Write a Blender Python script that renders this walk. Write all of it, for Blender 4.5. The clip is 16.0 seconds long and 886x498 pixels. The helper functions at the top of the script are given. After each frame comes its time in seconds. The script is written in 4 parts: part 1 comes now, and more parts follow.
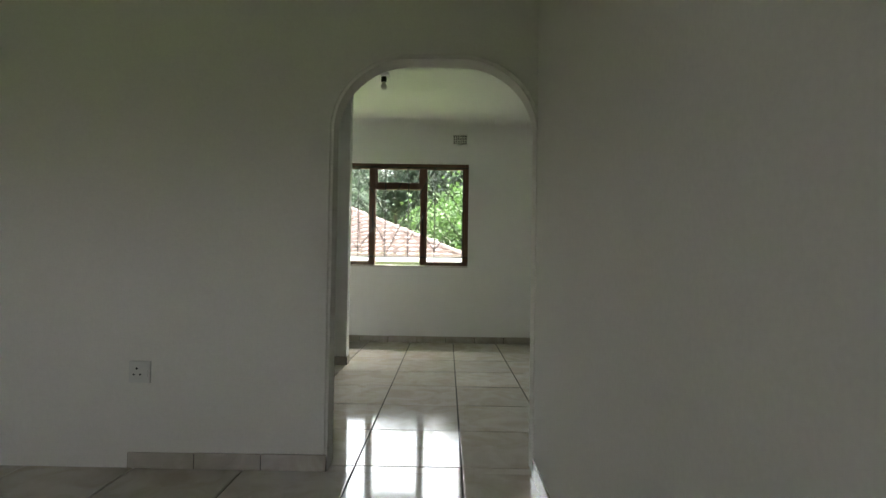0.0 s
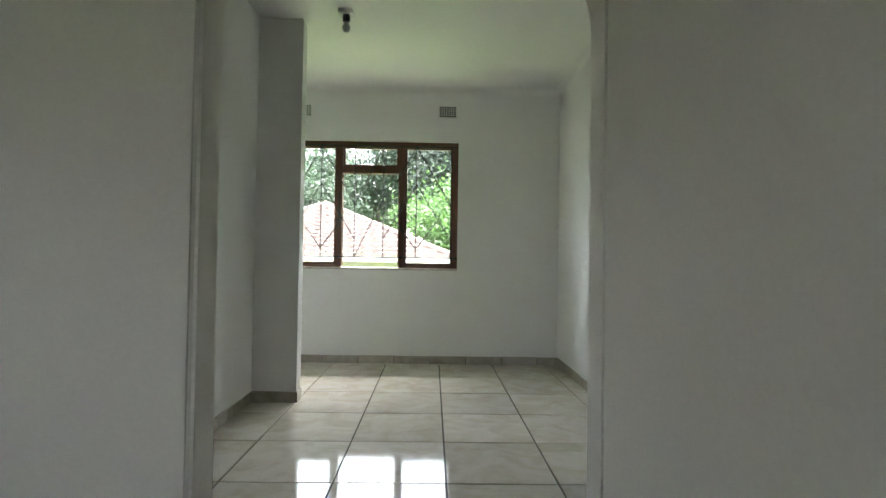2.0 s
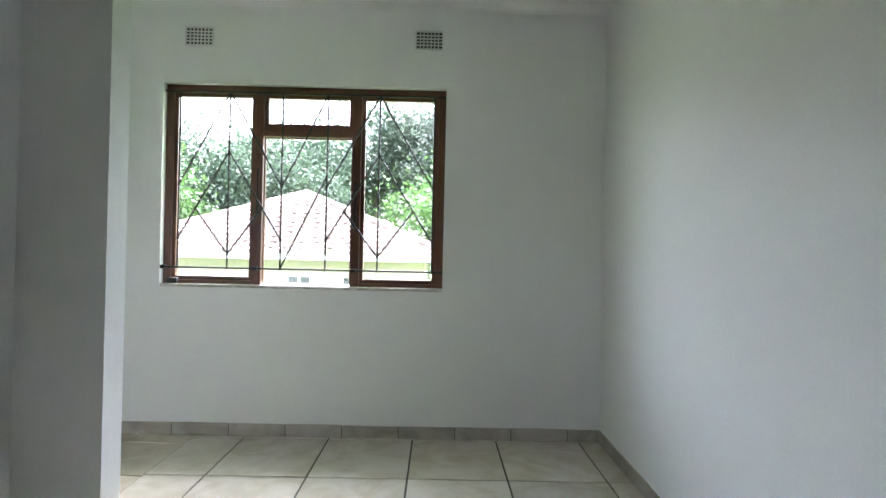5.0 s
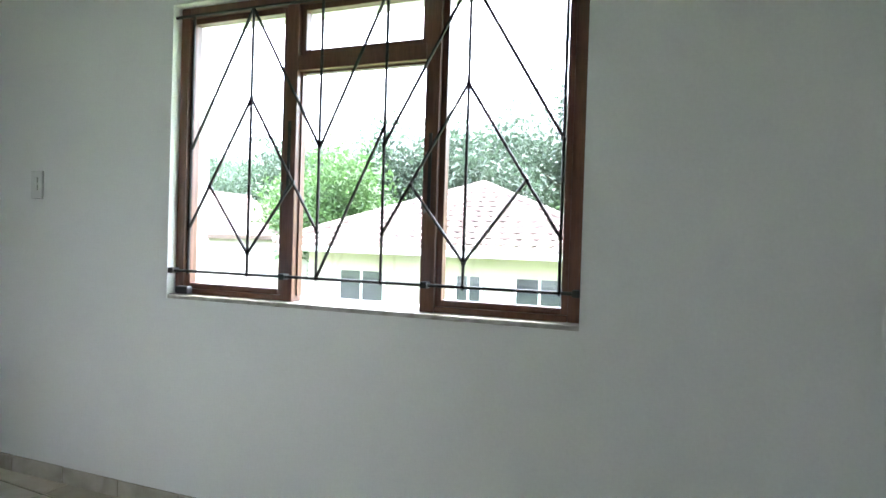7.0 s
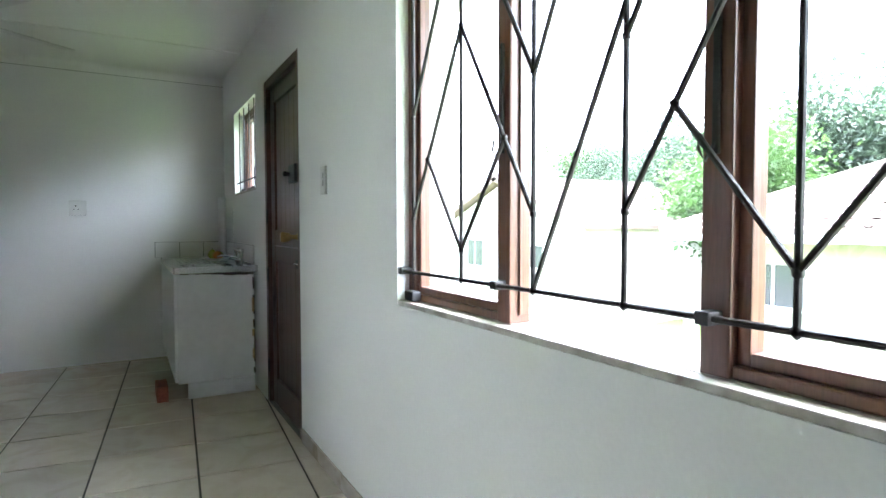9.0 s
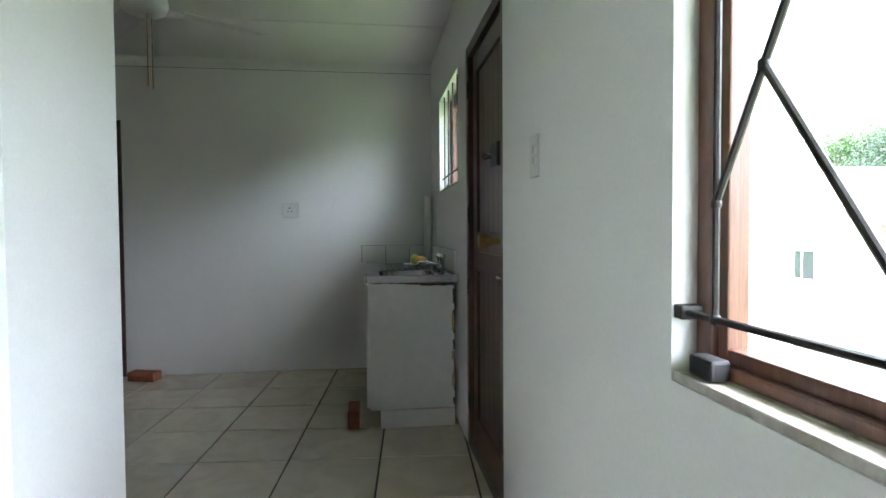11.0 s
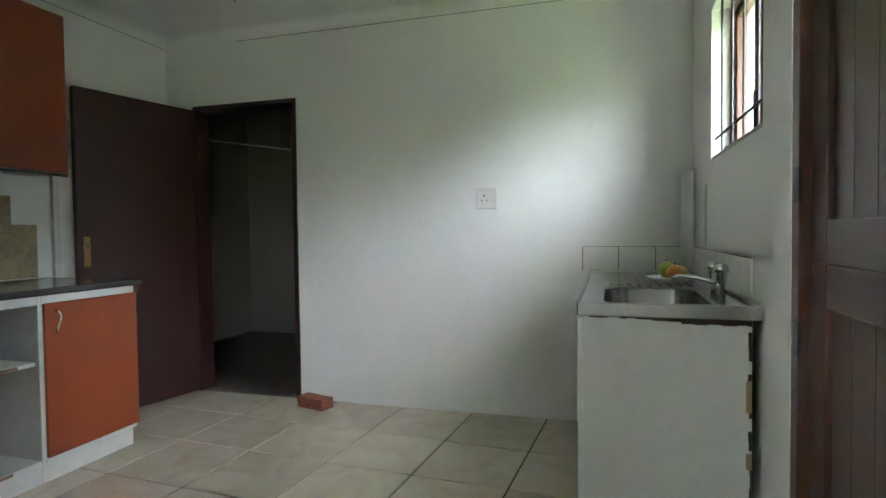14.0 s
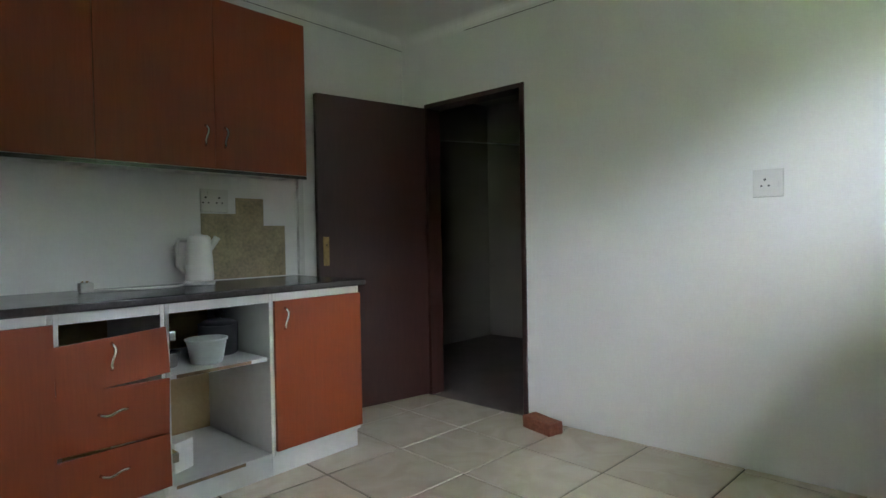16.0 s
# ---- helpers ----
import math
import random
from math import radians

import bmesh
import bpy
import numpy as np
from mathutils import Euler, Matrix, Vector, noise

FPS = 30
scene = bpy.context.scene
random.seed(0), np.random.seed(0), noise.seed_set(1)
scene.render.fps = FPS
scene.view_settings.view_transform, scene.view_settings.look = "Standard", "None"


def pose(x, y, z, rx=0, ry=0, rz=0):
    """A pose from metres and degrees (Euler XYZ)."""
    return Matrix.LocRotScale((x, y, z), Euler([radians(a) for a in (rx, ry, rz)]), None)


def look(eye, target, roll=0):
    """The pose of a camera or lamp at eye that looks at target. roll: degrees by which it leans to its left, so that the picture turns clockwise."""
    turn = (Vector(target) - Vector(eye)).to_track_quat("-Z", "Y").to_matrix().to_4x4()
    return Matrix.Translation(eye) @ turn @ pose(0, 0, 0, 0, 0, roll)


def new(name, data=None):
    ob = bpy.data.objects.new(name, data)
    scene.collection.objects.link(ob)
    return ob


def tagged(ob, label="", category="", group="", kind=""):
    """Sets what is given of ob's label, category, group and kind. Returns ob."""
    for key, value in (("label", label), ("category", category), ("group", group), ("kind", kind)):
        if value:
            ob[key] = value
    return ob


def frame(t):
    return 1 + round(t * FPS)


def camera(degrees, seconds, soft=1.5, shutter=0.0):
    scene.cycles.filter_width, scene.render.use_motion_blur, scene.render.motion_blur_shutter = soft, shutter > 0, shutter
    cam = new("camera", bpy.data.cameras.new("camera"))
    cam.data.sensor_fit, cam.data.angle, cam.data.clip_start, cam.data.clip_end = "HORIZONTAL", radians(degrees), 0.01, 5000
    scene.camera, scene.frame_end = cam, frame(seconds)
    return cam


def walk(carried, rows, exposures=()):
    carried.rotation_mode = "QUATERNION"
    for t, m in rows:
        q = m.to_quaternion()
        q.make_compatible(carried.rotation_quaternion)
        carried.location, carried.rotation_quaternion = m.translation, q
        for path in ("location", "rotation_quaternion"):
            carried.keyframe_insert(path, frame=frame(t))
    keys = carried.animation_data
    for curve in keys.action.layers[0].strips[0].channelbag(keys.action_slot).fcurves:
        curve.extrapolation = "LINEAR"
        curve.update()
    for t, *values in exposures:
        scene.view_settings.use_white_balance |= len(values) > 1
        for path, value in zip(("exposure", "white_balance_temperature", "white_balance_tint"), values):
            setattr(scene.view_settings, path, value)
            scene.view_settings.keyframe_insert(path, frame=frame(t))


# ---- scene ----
cam = camera(76.5, 16.0)
PATH = [
    (0, (0.14, -0.659, 0.984), (0.124, 1.341, 1.025), 0.9),
    (0.5, (0.118, -0.367, 0.996), (0.116, 1.632, 1.033), 1.0),
    (1, (0.114, -0.075, 1.009), (0.128, 1.925, 1.042), 1.0),
    (1.5, (0.132, 0.316, 0.975), (0.159, 2.315, 1.023), 0.9),
    (2, (0.145, 0.646, 1.001), (0.182, 2.645, 1.041), 0.9),
    (2.5, (0.158, 0.961, 1.024), (0.222, 2.96, 1.063), 1.0),
    (3, (0.212, 1.294, 1.03), (0.294, 3.292, 1.073), 0.8),
    (3.5, (0.26, 1.587, 0.962), (0.335, 3.584, 1.033), 0.7),
    (4, (0.247, 1.88, 1.016), (0.335, 3.878, 1.077), 0.8),
    (4.2, (0.204, 2.005, 1.053), (0.321, 4.001, 1.097), 0.8),
    (6.3, (0.654, 3.735, 1.177), (0.25, 5.694, 1.159), 2.0),
    (6.5, (0.622, 3.868, 1.174), (0.142, 5.809, 1.15), 1.9),
    (7, (0.582, 4.228, 1.174), (-0.098, 6.108, 1.152), 1.8),
    (7.5, (0.558, 4.562, 1.207), (-0.354, 6.34, 1.131), 1.3),
    (8, (0.532, 4.835, 1.179), (-0.705, 6.405, 1.11), 0.9),
    (8.5, (0.465, 5.08, 1.17), (-1.049, 6.385, 1.097), 0.5),
    (9, (0.426, 5.276, 1.171), (-1.316, 6.256, 1.092), -0.1),
    (9.5, (0.358, 5.418, 1.174), (-1.531, 6.071, 1.099), -0.3),
    (10, (0.136, 5.49, 1.157), (-1.807, 5.963, 1.087), -0.0),
    (10.2, (0.024, 5.509, 1.166), (-1.93, 5.929, 1.095), -0.0),
    (12.3, (-1.22, 5.639, 1.152), (-3.219, 5.674, 1.08), -0.6),
    (12.5, (-1.338, 5.636, 1.169), (-3.336, 5.628, 1.091), -0.5),
    (13, (-1.552, 5.653, 1.152), (-3.539, 5.44, 1.079), -0.7),
    (13.5, (-1.701, 5.644, 1.145), (-3.662, 5.256, 1.077), -0.7),
    (14, (-1.826, 5.646, 1.135), (-3.742, 5.077, 1.073), -0.7),
    (14.5, (-1.977, 5.634, 1.137), (-3.825, 4.87, 1.076), -0.7),
    (15, (-2.124, 5.629, 1.129), (-3.863, 4.643, 1.07), -0.9),
    (15.5, (-2.23, 5.584, 1.124), (-3.866, 4.434, 1.067), -1.0),
    (16, (-2.321, 5.522, 1.112), (-3.811, 4.188, 1.072), -1.0),
]
EXPOSURES = [(0.0, 4.65, 7000, 12), (2.0, 5.15, 6550, 12), (3.5, 5.45, 6200, 16), (6.3, 5.25, 5950, 15), (7.0, 5.3, 5900, 15), (8.0, 5.5, 5850, 15), (9.5, 5.75, 5850, 14),
             (10.2, 5.4, 5900, 14), (12.3, 5.45, 6150, 13), (13.5, 6.05, 6200, 13), (14.8, 6.45, 6200, 13), (16.0, 6.3, 6200, 13)]
walk(cam, [(t, look(eye, target, roll)) for t, eye, target, roll in PATH], EXPOSURES)

# ---- light ----
world = bpy.data.worlds.new("sky")
scene.world = world
world.use_nodes = True
wn = world.node_tree
sky = wn.nodes.new("ShaderNodeTexSky")
sky.sky_type = "NISHITA"
sky.sun_disc = False
sky.sun_elevation = radians(66)
sky.sun_rotation = radians(35)
sky.dust_density = 4.0
cloud = wn.nodes.new("ShaderNodeHueSaturation")
cloud.inputs["Saturation"].default_value = 0.4
wn.links.new(sky.outputs["Color"], cloud.inputs["Color"])
wn.links.new(cloud.outputs["Color"], wn.nodes["Background"].inputs["Color"])
wn.nodes["Background"].inputs["Strength"].default_value = 0.15
sun_data = bpy.data.lights.new("sun", "SUN")
sun_data.energy = 0.3
sun_data.angle = radians(60)
sun_data.color = (0.96, 0.985, 1.0)
sun = new("sun", sun_data)
sun.matrix_world = look((2.33, 3.33, 9.13), (0, 0, 0))


# ---- materials ----
def nodes_of(name):
    m = bpy.data.materials.new(name)
    m.use_nodes = True
    return m, m.node_tree, m.node_tree.nodes["Principled BSDF"]


def surface(name, colour, rough=0.6, vary=0.12, grain=40.0, stain=1.6, bump=0.1, metal=0.0, spec=0.5, per_piece=0.0, dark=None, stretch=(1, 1, 1), stain_amount=0.5, coat=0.0):
    """A surface with grain and stains at two scales, in object metres."""
    m, nt, b = nodes_of(name)
    n, l = nt.nodes, nt.links
    tc = n.new("ShaderNodeTexCoord")
    mp = n.new("ShaderNodeMapping")
    mp.inputs["Scale"].default_value = stretch
    l.new(tc.outputs["Object"], mp.inputs["Vector"])
    fine = n.new("ShaderNodeTexNoise")
    fine.inputs["Scale"].default_value = grain
    fine.inputs["Detail"].default_value = 6
    big = n.new("ShaderNodeTexNoise")
    big.inputs["Scale"].default_value = stain
    big.inputs["Detail"].default_value = 5
    big.inputs["Roughness"].default_value = 0.62
    l.new(mp.outputs["Vector"], fine.inputs["Vector"])
    l.new(mp.outputs["Vector"], big.inputs["Vector"])
    mix1 = n.new("ShaderNodeMix")
    mix1.data_type = "RGBA"
    lo = dark or tuple(c * (1 - 2.2 * vary) for c in colour)
    mix1.inputs["A"].default_value = (*lo, 1)
    mix1.inputs["B"].default_value = (*colour, 1)
    add = n.new("ShaderNodeMath")
    add.operation = "MULTIPLY_ADD"
    ramp = n.new("ShaderNodeMapRange")
    ramp.inputs["From Min"].default_value, ramp.inputs["From Max"].default_value = 0.28, 0.62
    l.new(big.outputs["Fac"], ramp.inputs["Value"])
    l.new(ramp.outputs["Result"], add.inputs[0])
    add.inputs[1].default_value = stain_amount
    r2 = n.new("ShaderNodeMapRange")
    r2.inputs["From Min"].default_value, r2.inputs["From Max"].default_value = 0.3, 0.7
    r2.inputs["To Max"].default_value = 1 - stain_amount
    l.new(fine.outputs["Fac"], r2.inputs["Value"])
    l.new(r2.outputs["Result"], add.inputs[2])
    l.new(add.outputs["Value"], mix1.inputs["Factor"])
    last = mix1.outputs["Result"]
    if per_piece:
        info = n.new("ShaderNodeObjectInfo")
        rr = n.new("ShaderNodeMapRange")
        rr.inputs["To Min"].default_value, rr.inputs["To Max"].default_value = 1 - per_piece, 1 + per_piece
        l.new(info.outputs["Random"], rr.inputs["Value"])
        hsv = n.new("ShaderNodeHueSaturation")
        l.new(rr.outputs["Result"], hsv.inputs["Value"])
        l.new(last, hsv.inputs["Color"])
        last = hsv.outputs["Color"]
    l.new(last, b.inputs["Base Color"])
    rg = n.new("ShaderNodeMapRange")
    rg.inputs["To Min"].default_value, rg.inputs["To Max"].default_value = max(0.02, rough * 0.8), min(1, rough * 1.2)
    l.new(big.outputs["Fac"], rg.inputs["Value"])
    l.new(rg.outputs["Result"], b.inputs["Roughness"])
    b.inputs["Metallic"].default_value = metal
    b.inputs["Specular IOR Level"].default_value = spec
    b.inputs["Coat Weight"].default_value = coat
    if bump:
        bp = n.new("ShaderNodeBump")
        bp.inputs["Strength"].default_value = bump
        bp.inputs["Distance"].default_value = 0.004
        l.new(fine.outputs["Fac"], bp.inputs["Height"])
        l.new(bp.outputs["Normal"], b.inputs["Normal"])
    return m


def plaster(name, colour):
    """White painted plaster: trowel waves, fine grain, faint dirt."""
    m = surface(name, colour, rough=0.55, vary=0.035, grain=90, stain=0.8, bump=0.006, spec=0.3)
    n, l = m.node_tree.nodes, m.node_tree.links
    b = n["Principled BSDF"]
    first = b.inputs["Normal"].links[0].from_socket
    tc = n.new("ShaderNodeTexCoord")
    wave = n.new("ShaderNodeTexNoise")
    wave.inputs["Scale"].default_value = 5.0
    wave.inputs["Detail"].default_value = 2
    l.new(tc.outputs["Object"], wave.inputs["Vector"])
    bp = n.new("ShaderNodeBump")
    bp.inputs["Strength"].default_value = 0.12
    bp.inputs["Distance"].default_value = 0.02
    l.new(wave.outputs["Fac"], bp.inputs["Height"])
    l.new(first, bp.inputs["Normal"])
    l.new(bp.outputs["Normal"], b.inputs["Normal"])
    return m


def tile_material(name, colour, vein, rough, spec=0.5):
    """Glazed floor tile with cloudy beige veins, each tile turned to its own pattern."""
    m, nt, b = nodes_of(name)
    n, l = nt.nodes, nt.links
    tc = n.new("ShaderNodeTexCoord")
    info = n.new("ShaderNodeObjectInfo")
    mul = n.new("ShaderNodeVectorMath")
    mul.operation = "SCALE"
    l.new(info.outputs["Location"], mul.inputs[0])
    mul.inputs["Scale"].default_value = 7.3
    addv = n.new("ShaderNodeVectorMath")
    l.new(tc.outputs["Object"], addv.inputs[0])
    l.new(mul.outputs["Vector"], addv.inputs[1])
    cloud = n.new("ShaderNodeTexNoise")
    cloud.inputs["Scale"].default_value = 4.5
    cloud.inputs["Detail"].default_value = 7
    cloud.inputs["Distortion"].default_value = 1.2
    l.new(addv.outputs["Vector"], cloud.inputs["Vector"])
    ramp = n.new("ShaderNodeValToRGB")
    ramp.color_ramp.elements[0].position, ramp.color_ramp.elements[0].color = 0.34, (*vein, 1)
    ramp.color_ramp.elements[1].position, ramp.color_ramp.elements[1].color = 0.6, (*colour, 1)
    l.new(cloud.outputs["Fac"], ramp.inputs["Fac"])
    rr = n.new("ShaderNodeMapRange")
    rr.inputs["To Min"].default_value, rr.inputs["To Max"].default_value = 0.92, 1.06
    l.new(info.outputs["Random"], rr.inputs["Value"])
    hsv = n.new("ShaderNodeHueSaturation")
    l.new(rr.outputs["Result"], hsv.inputs["Value"])
    l.new(ramp.outputs["Color"], hsv.inputs["Color"])
    l.new(hsv.outputs["Color"], b.inputs["Base Color"])
    smear = n.new("ShaderNodeTexNoise")
    smear.inputs["Scale"].default_value = 2.0
    smear.inputs["Detail"].default_value = 6
    l.new(addv.outputs["Vector"], smear.inputs["Vector"])
    rg = n.new("ShaderNodeMapRange")
    rg.inputs["To Min"].default_value, rg.inputs["To Max"].default_value = rough * 0.6, rough * 1.5
    l.new(smear.outputs["Fac"], rg.inputs["Value"])
    l.new(rg.outputs["Result"], b.inputs["Roughness"])
    b.inputs["Specular IOR Level"].default_value = spec
    bp = n.new("ShaderNodeBump")
    bp.inputs["Strength"].default_value = 0.05
    bp.inputs["Distance"].default_value = 0.004
    l.new(smear.outputs["Fac"], bp.inputs["Height"])
    l.new(bp.outputs["Normal"], b.inputs["Normal"])
    return m


def wood(name, colour, dark, rough=0.4, stretch=(14, 14, 1.2), grain=6.0, coat=0.0, per_piece=0.0):
    return surface(name, colour, rough=rough, grain=grain * 3, stain=grain, bump=0.15, dark=dark, stretch=stretch, stain_amount=0.5, coat=coat, per_piece=per_piece)


def glass_material():
    m = bpy.data.materials.new("view_dimming_glass")
    m.use_nodes = True
    n, l = m.node_tree.nodes, m.node_tree.links
    n.remove(n["Principled BSDF"])
    tr = n.new("ShaderNodeBsdfTransparent")
    # Tint darkens the bright view outside; shadow rays skip the panes.
    tr.inputs["Color"].default_value = (0.74, 0.78, 0.77, 1)
    gl = n.new("ShaderNodeBsdfGlossy")
    gl.inputs["Roughness"].default_value = 0.02
    fr = n.new("ShaderNodeLayerWeight")
    fr.inputs["Blend"].default_value = 0.5
    pw = n.new("ShaderNodeMath")
    pw.operation = "POWER"
    pw.inputs[1].default_value = 5.0
    l.new(fr.outputs["Facing"], pw.inputs[0])
    sc = n.new("ShaderNodeMath")
    sc.operation = "MULTIPLY_ADD"
    sc.inputs[1].default_value, sc.inputs[2].default_value = 0.6, 0.05
    l.new(pw.outputs["Value"], sc.inputs[0])
    mx = n.new("ShaderNodeMixShader")
    l.new(sc.outputs["Value"], mx.inputs["Fac"])
    l.new(tr.outputs["BSDF"], mx.inputs[1])
    l.new(gl.outputs["BSDF"], mx.inputs[2])
    l.new(mx.outputs["Shader"], n["Material Output"].inputs["Surface"])
    return m


PLASTER = plaster("white_wall_paint", (0.82, 0.82, 0.80))
# White paint again, its colour warmed to stand for the living room's indirect light.
WARM_LIT_WALL = plaster("warm_lit_wall_paint", (0.82, 0.80, 0.75))
CEILING = plaster("white_ceiling_paint", (0.82, 0.82, 0.79))
PATCH = surface("bare_cement_patch", (0.46, 0.38, 0.23), rough=0.85, vary=0.2, grain=60, stain=9, bump=0.5, dark=(0.2, 0.17, 0.11))
TILE_LIVING = tile_material("polished_floor_tile", (0.62, 0.58, 0.51), (0.53, 0.47, 0.38), 0.07, 0.38)
TILE_KITCHEN = tile_material("glazed_kitchen_tile", (0.60, 0.54, 0.44), (0.53, 0.46, 0.36), 0.16)
SKIRTING_TILE = tile_material("skirting_tile", (0.50, 0.46, 0.40), (0.38, 0.34, 0.28), 0.2)
GROUT = surface("dark_grout", (0.06, 0.05, 0.045), rough=0.9, vary=0.2, grain=80)
WHITE_TILE = surface("white_wall_tile", (0.79, 0.79, 0.77), rough=0.3, vary=0.03, grain=30, bump=0.02)
WINDOW_WOOD = wood("varnished_window_wood", (0.17, 0.075, 0.045), (0.07, 0.03, 0.02), 0.35)
DOOR_WOOD = wood("dark_stained_door_wood", (0.10, 0.035, 0.022), (0.035, 0.014, 0.01), 0.35, coat=0.2)
FLUSH_WOOD = wood("dark_brown_flush_door", (0.055, 0.022, 0.018), (0.035, 0.014, 0.012), 0.35, stretch=(8, 8, 0.8))
CHERRY = wood("cherry_laminate", (0.29, 0.062, 0.018), (0.24, 0.048, 0.014), 0.42, stretch=(10, 10, 0.7), grain=4)
WHITE_BOARD = surface("white_melamine", (0.68, 0.68, 0.65), rough=0.4, vary=0.06, grain=20, stain=3, bump=0.03)
CHIPBOARD = surface("bare_chipboard", (0.34, 0.22, 0.12), rough=0.9, vary=0.3, grain=220, stain=30, bump=0.5)
HARDBOARD = surface("tan_hardboard", (0.42, 0.30, 0.15), rough=0.6, vary=0.1, grain=70, stain=3, bump=0.1)
WORKTOP = surface("dark_grey_laminate", (0.075, 0.065, 0.062), rough=0.22, vary=0.25, grain=160, stain=12, bump=0.03)
STEEL = surface("brushed_steel", (0.42, 0.42, 0.41), rough=0.24, vary=0.08, grain=60, stain=6, metal=1.0, bump=0.04, stretch=(1, 12, 1))
CHROME = surface("chrome", (0.7, 0.7, 0.7), rough=0.12, vary=0.03, metal=1.0, bump=0.0)
BRASS = surface("worn_brass", (0.45, 0.31, 0.13), rough=0.35, vary=0.2, metal=1.0, grain=60, bump=0.1)
BLACK_IRON = surface("black_painted_iron", (0.03, 0.026, 0.024), rough=0.5, vary=0.3, grain=120, stain=14, bump=0.3)
SOCKET_WHITE = surface("white_plastic", (0.70, 0.70, 0.67), rough=0.35, vary=0.03, bump=0.0)
DARK_PLASTIC = surface("dark_plastic", (0.03, 0.03, 0.032), rough=0.5, vary=0.1)
BRICK = surface("fired_clay_brick", (0.36, 0.13, 0.075), rough=0.9, vary=0.25, grain=70, stain=14, bump=0.6)
CONC_STEP = surface("grey_cement", (0.2, 0.18, 0.16), rough=0.9, vary=0.2)
GLASS = glass_material()
PUTTY = surface("flaking_white_sill_paint", (0.62, 0.60, 0.55), rough=0.7, vary=0.3, grain=30, stain=12, bump=0.5, dark=(0.25, 0.21, 0.16))


# ---- building helpers ----
def box(bm, x0, x1, y0, y1, z0, z1, bevel=0.0):
    """Adds a box to a bmesh, its edges rounded by bevel."""
    m = Matrix.Translation(((x0 + x1) / 2, (y0 + y1) / 2, (z0 + z1) / 2)) @ Matrix.Diagonal((x1 - x0, y1 - y0, z1 - z0, 1))
    vs = bmesh.ops.create_cube(bm, size=1, matrix=m)["verts"]
    if bevel:
        es = list({e for v in vs for e in v.link_edges})
        bmesh.ops.bevel(bm, geom=es, offset=bevel, segments=2, affect="EDGES", profile=0.6)
    return bm


def boxes(*dims, bevel=0.0):
    bm = bmesh.new()
    for d in dims:
        box(bm, *d, bevel=bevel)
    return bm


def sheet(x0, x1, y, z0, z1):
    """A thin upright pane of glass."""
    bm = bmesh.new()
    bm.faces.new([bm.verts.new(p) for p in ((x0, y, z0), (x1, y, z0), (x1, y, z1), (x0, y, z1))])
    return bm


def rod(bm, a, b, r, sides=10):
    """Adds a round rod from a to b."""
    a, b = Vector(a), Vector(b)
    turn = (b - a).to_track_quat("Z", "Y").to_matrix().to_4x4()
    m = Matrix.Translation((a + b) / 2) @ turn
    bmesh.ops.create_cone(bm, cap_ends=True, segments=sides, radius1=r, radius2=r, depth=(b - a).length, matrix=m)
    return bm


def turned(profile, steps=24, where=(0, 0, 0), axis="Z"):
    """A turned body from (radius, height) pairs."""
    bm = bmesh.new()
    rings = []
    for r, h in profile:
        ring = []
        for i in range(steps):
            a = 2 * math.pi * i / steps
            p = (r * math.cos(a), r * math.sin(a), h)
            if axis == "Y":
                p = (p[0], p[2], p[1])
            elif axis == "X":
                p = (p[2], p[0], p[1])
            ring.append(bm.verts.new(Vector(p) + Vector(where)))
        rings.append(ring)
    for lo, hi in zip(rings, rings[1:]):
        for i in range(steps):
            bm.faces.new((lo[i], lo[(i + 1) % steps], hi[(i + 1) % steps], hi[i]))
    bm.faces.new(rings[0][::-1])
    bm.faces.new(rings[-1])
    bmesh.ops.recalc_face_normals(bm, faces=bm.faces)
    return bm


def tube(points, r, sides=8):
    """A bent tube through points."""
    pts = [Vector(p) for p in points]
    bm = bmesh.new()
    rings = []
    for i, p in enumerate(pts):
        d = (pts[min(i + 1, len(pts) - 1)] - pts[max(i - 1, 0)]).normalized()
        side = d.orthogonal().normalized() if abs(d.z) > 0.99 else d.cross(Vector((0, 0, 1))).normalized()
        up = side.cross(d)
        rings.append([bm.verts.new(p + r * (math.cos(2 * math.pi * k / sides) * side + math.sin(2 * math.pi * k / sides) * up)) for k in range(sides)])
    for lo, hi in zip(rings, rings[1:]):
        for k in range(sides):
            bm.faces.new((lo[k], lo[(k + 1) % sides], hi[(k + 1) % sides], hi[k]))
    bm.faces.new(rings[0][::-1])
    bm.faces.new(rings[-1])
    bmesh.ops.recalc_face_normals(bm, faces=bm.faces)
    return bm


def mesh_of(name, bm, material, smooth=False):
    me = bpy.data.meshes.new(name)
    bm.to_mesh(me)
    bm.free()
    me.materials.append(material)
    if smooth:
        for p in me.polygons:
            p.use_smooth = True
    return me


def thing(name, label, category, where=(0, 0, 0), turn=0, group="", kind=""):
    ob = new(name)
    ob.empty_display_size = 0.1
    ob.matrix_basis = pose(*where, 0, 0, turn)
    return tagged(ob, label, category, group, kind)


def part(name, bm, material, parent, label="", smooth=False, where=None):
    ob = new(name, mesh_of(name, bm, material, smooth))
    ob.parent = parent
    if where:
        ob.location = where
    return tagged(ob, label)


def solid(name, bm, material, label, category="", kind="structure", smooth=False):
    ob = new(name, mesh_of(name, bm, material, smooth))
    return tagged(ob, label, category or name.split("_")[0], "", kind)


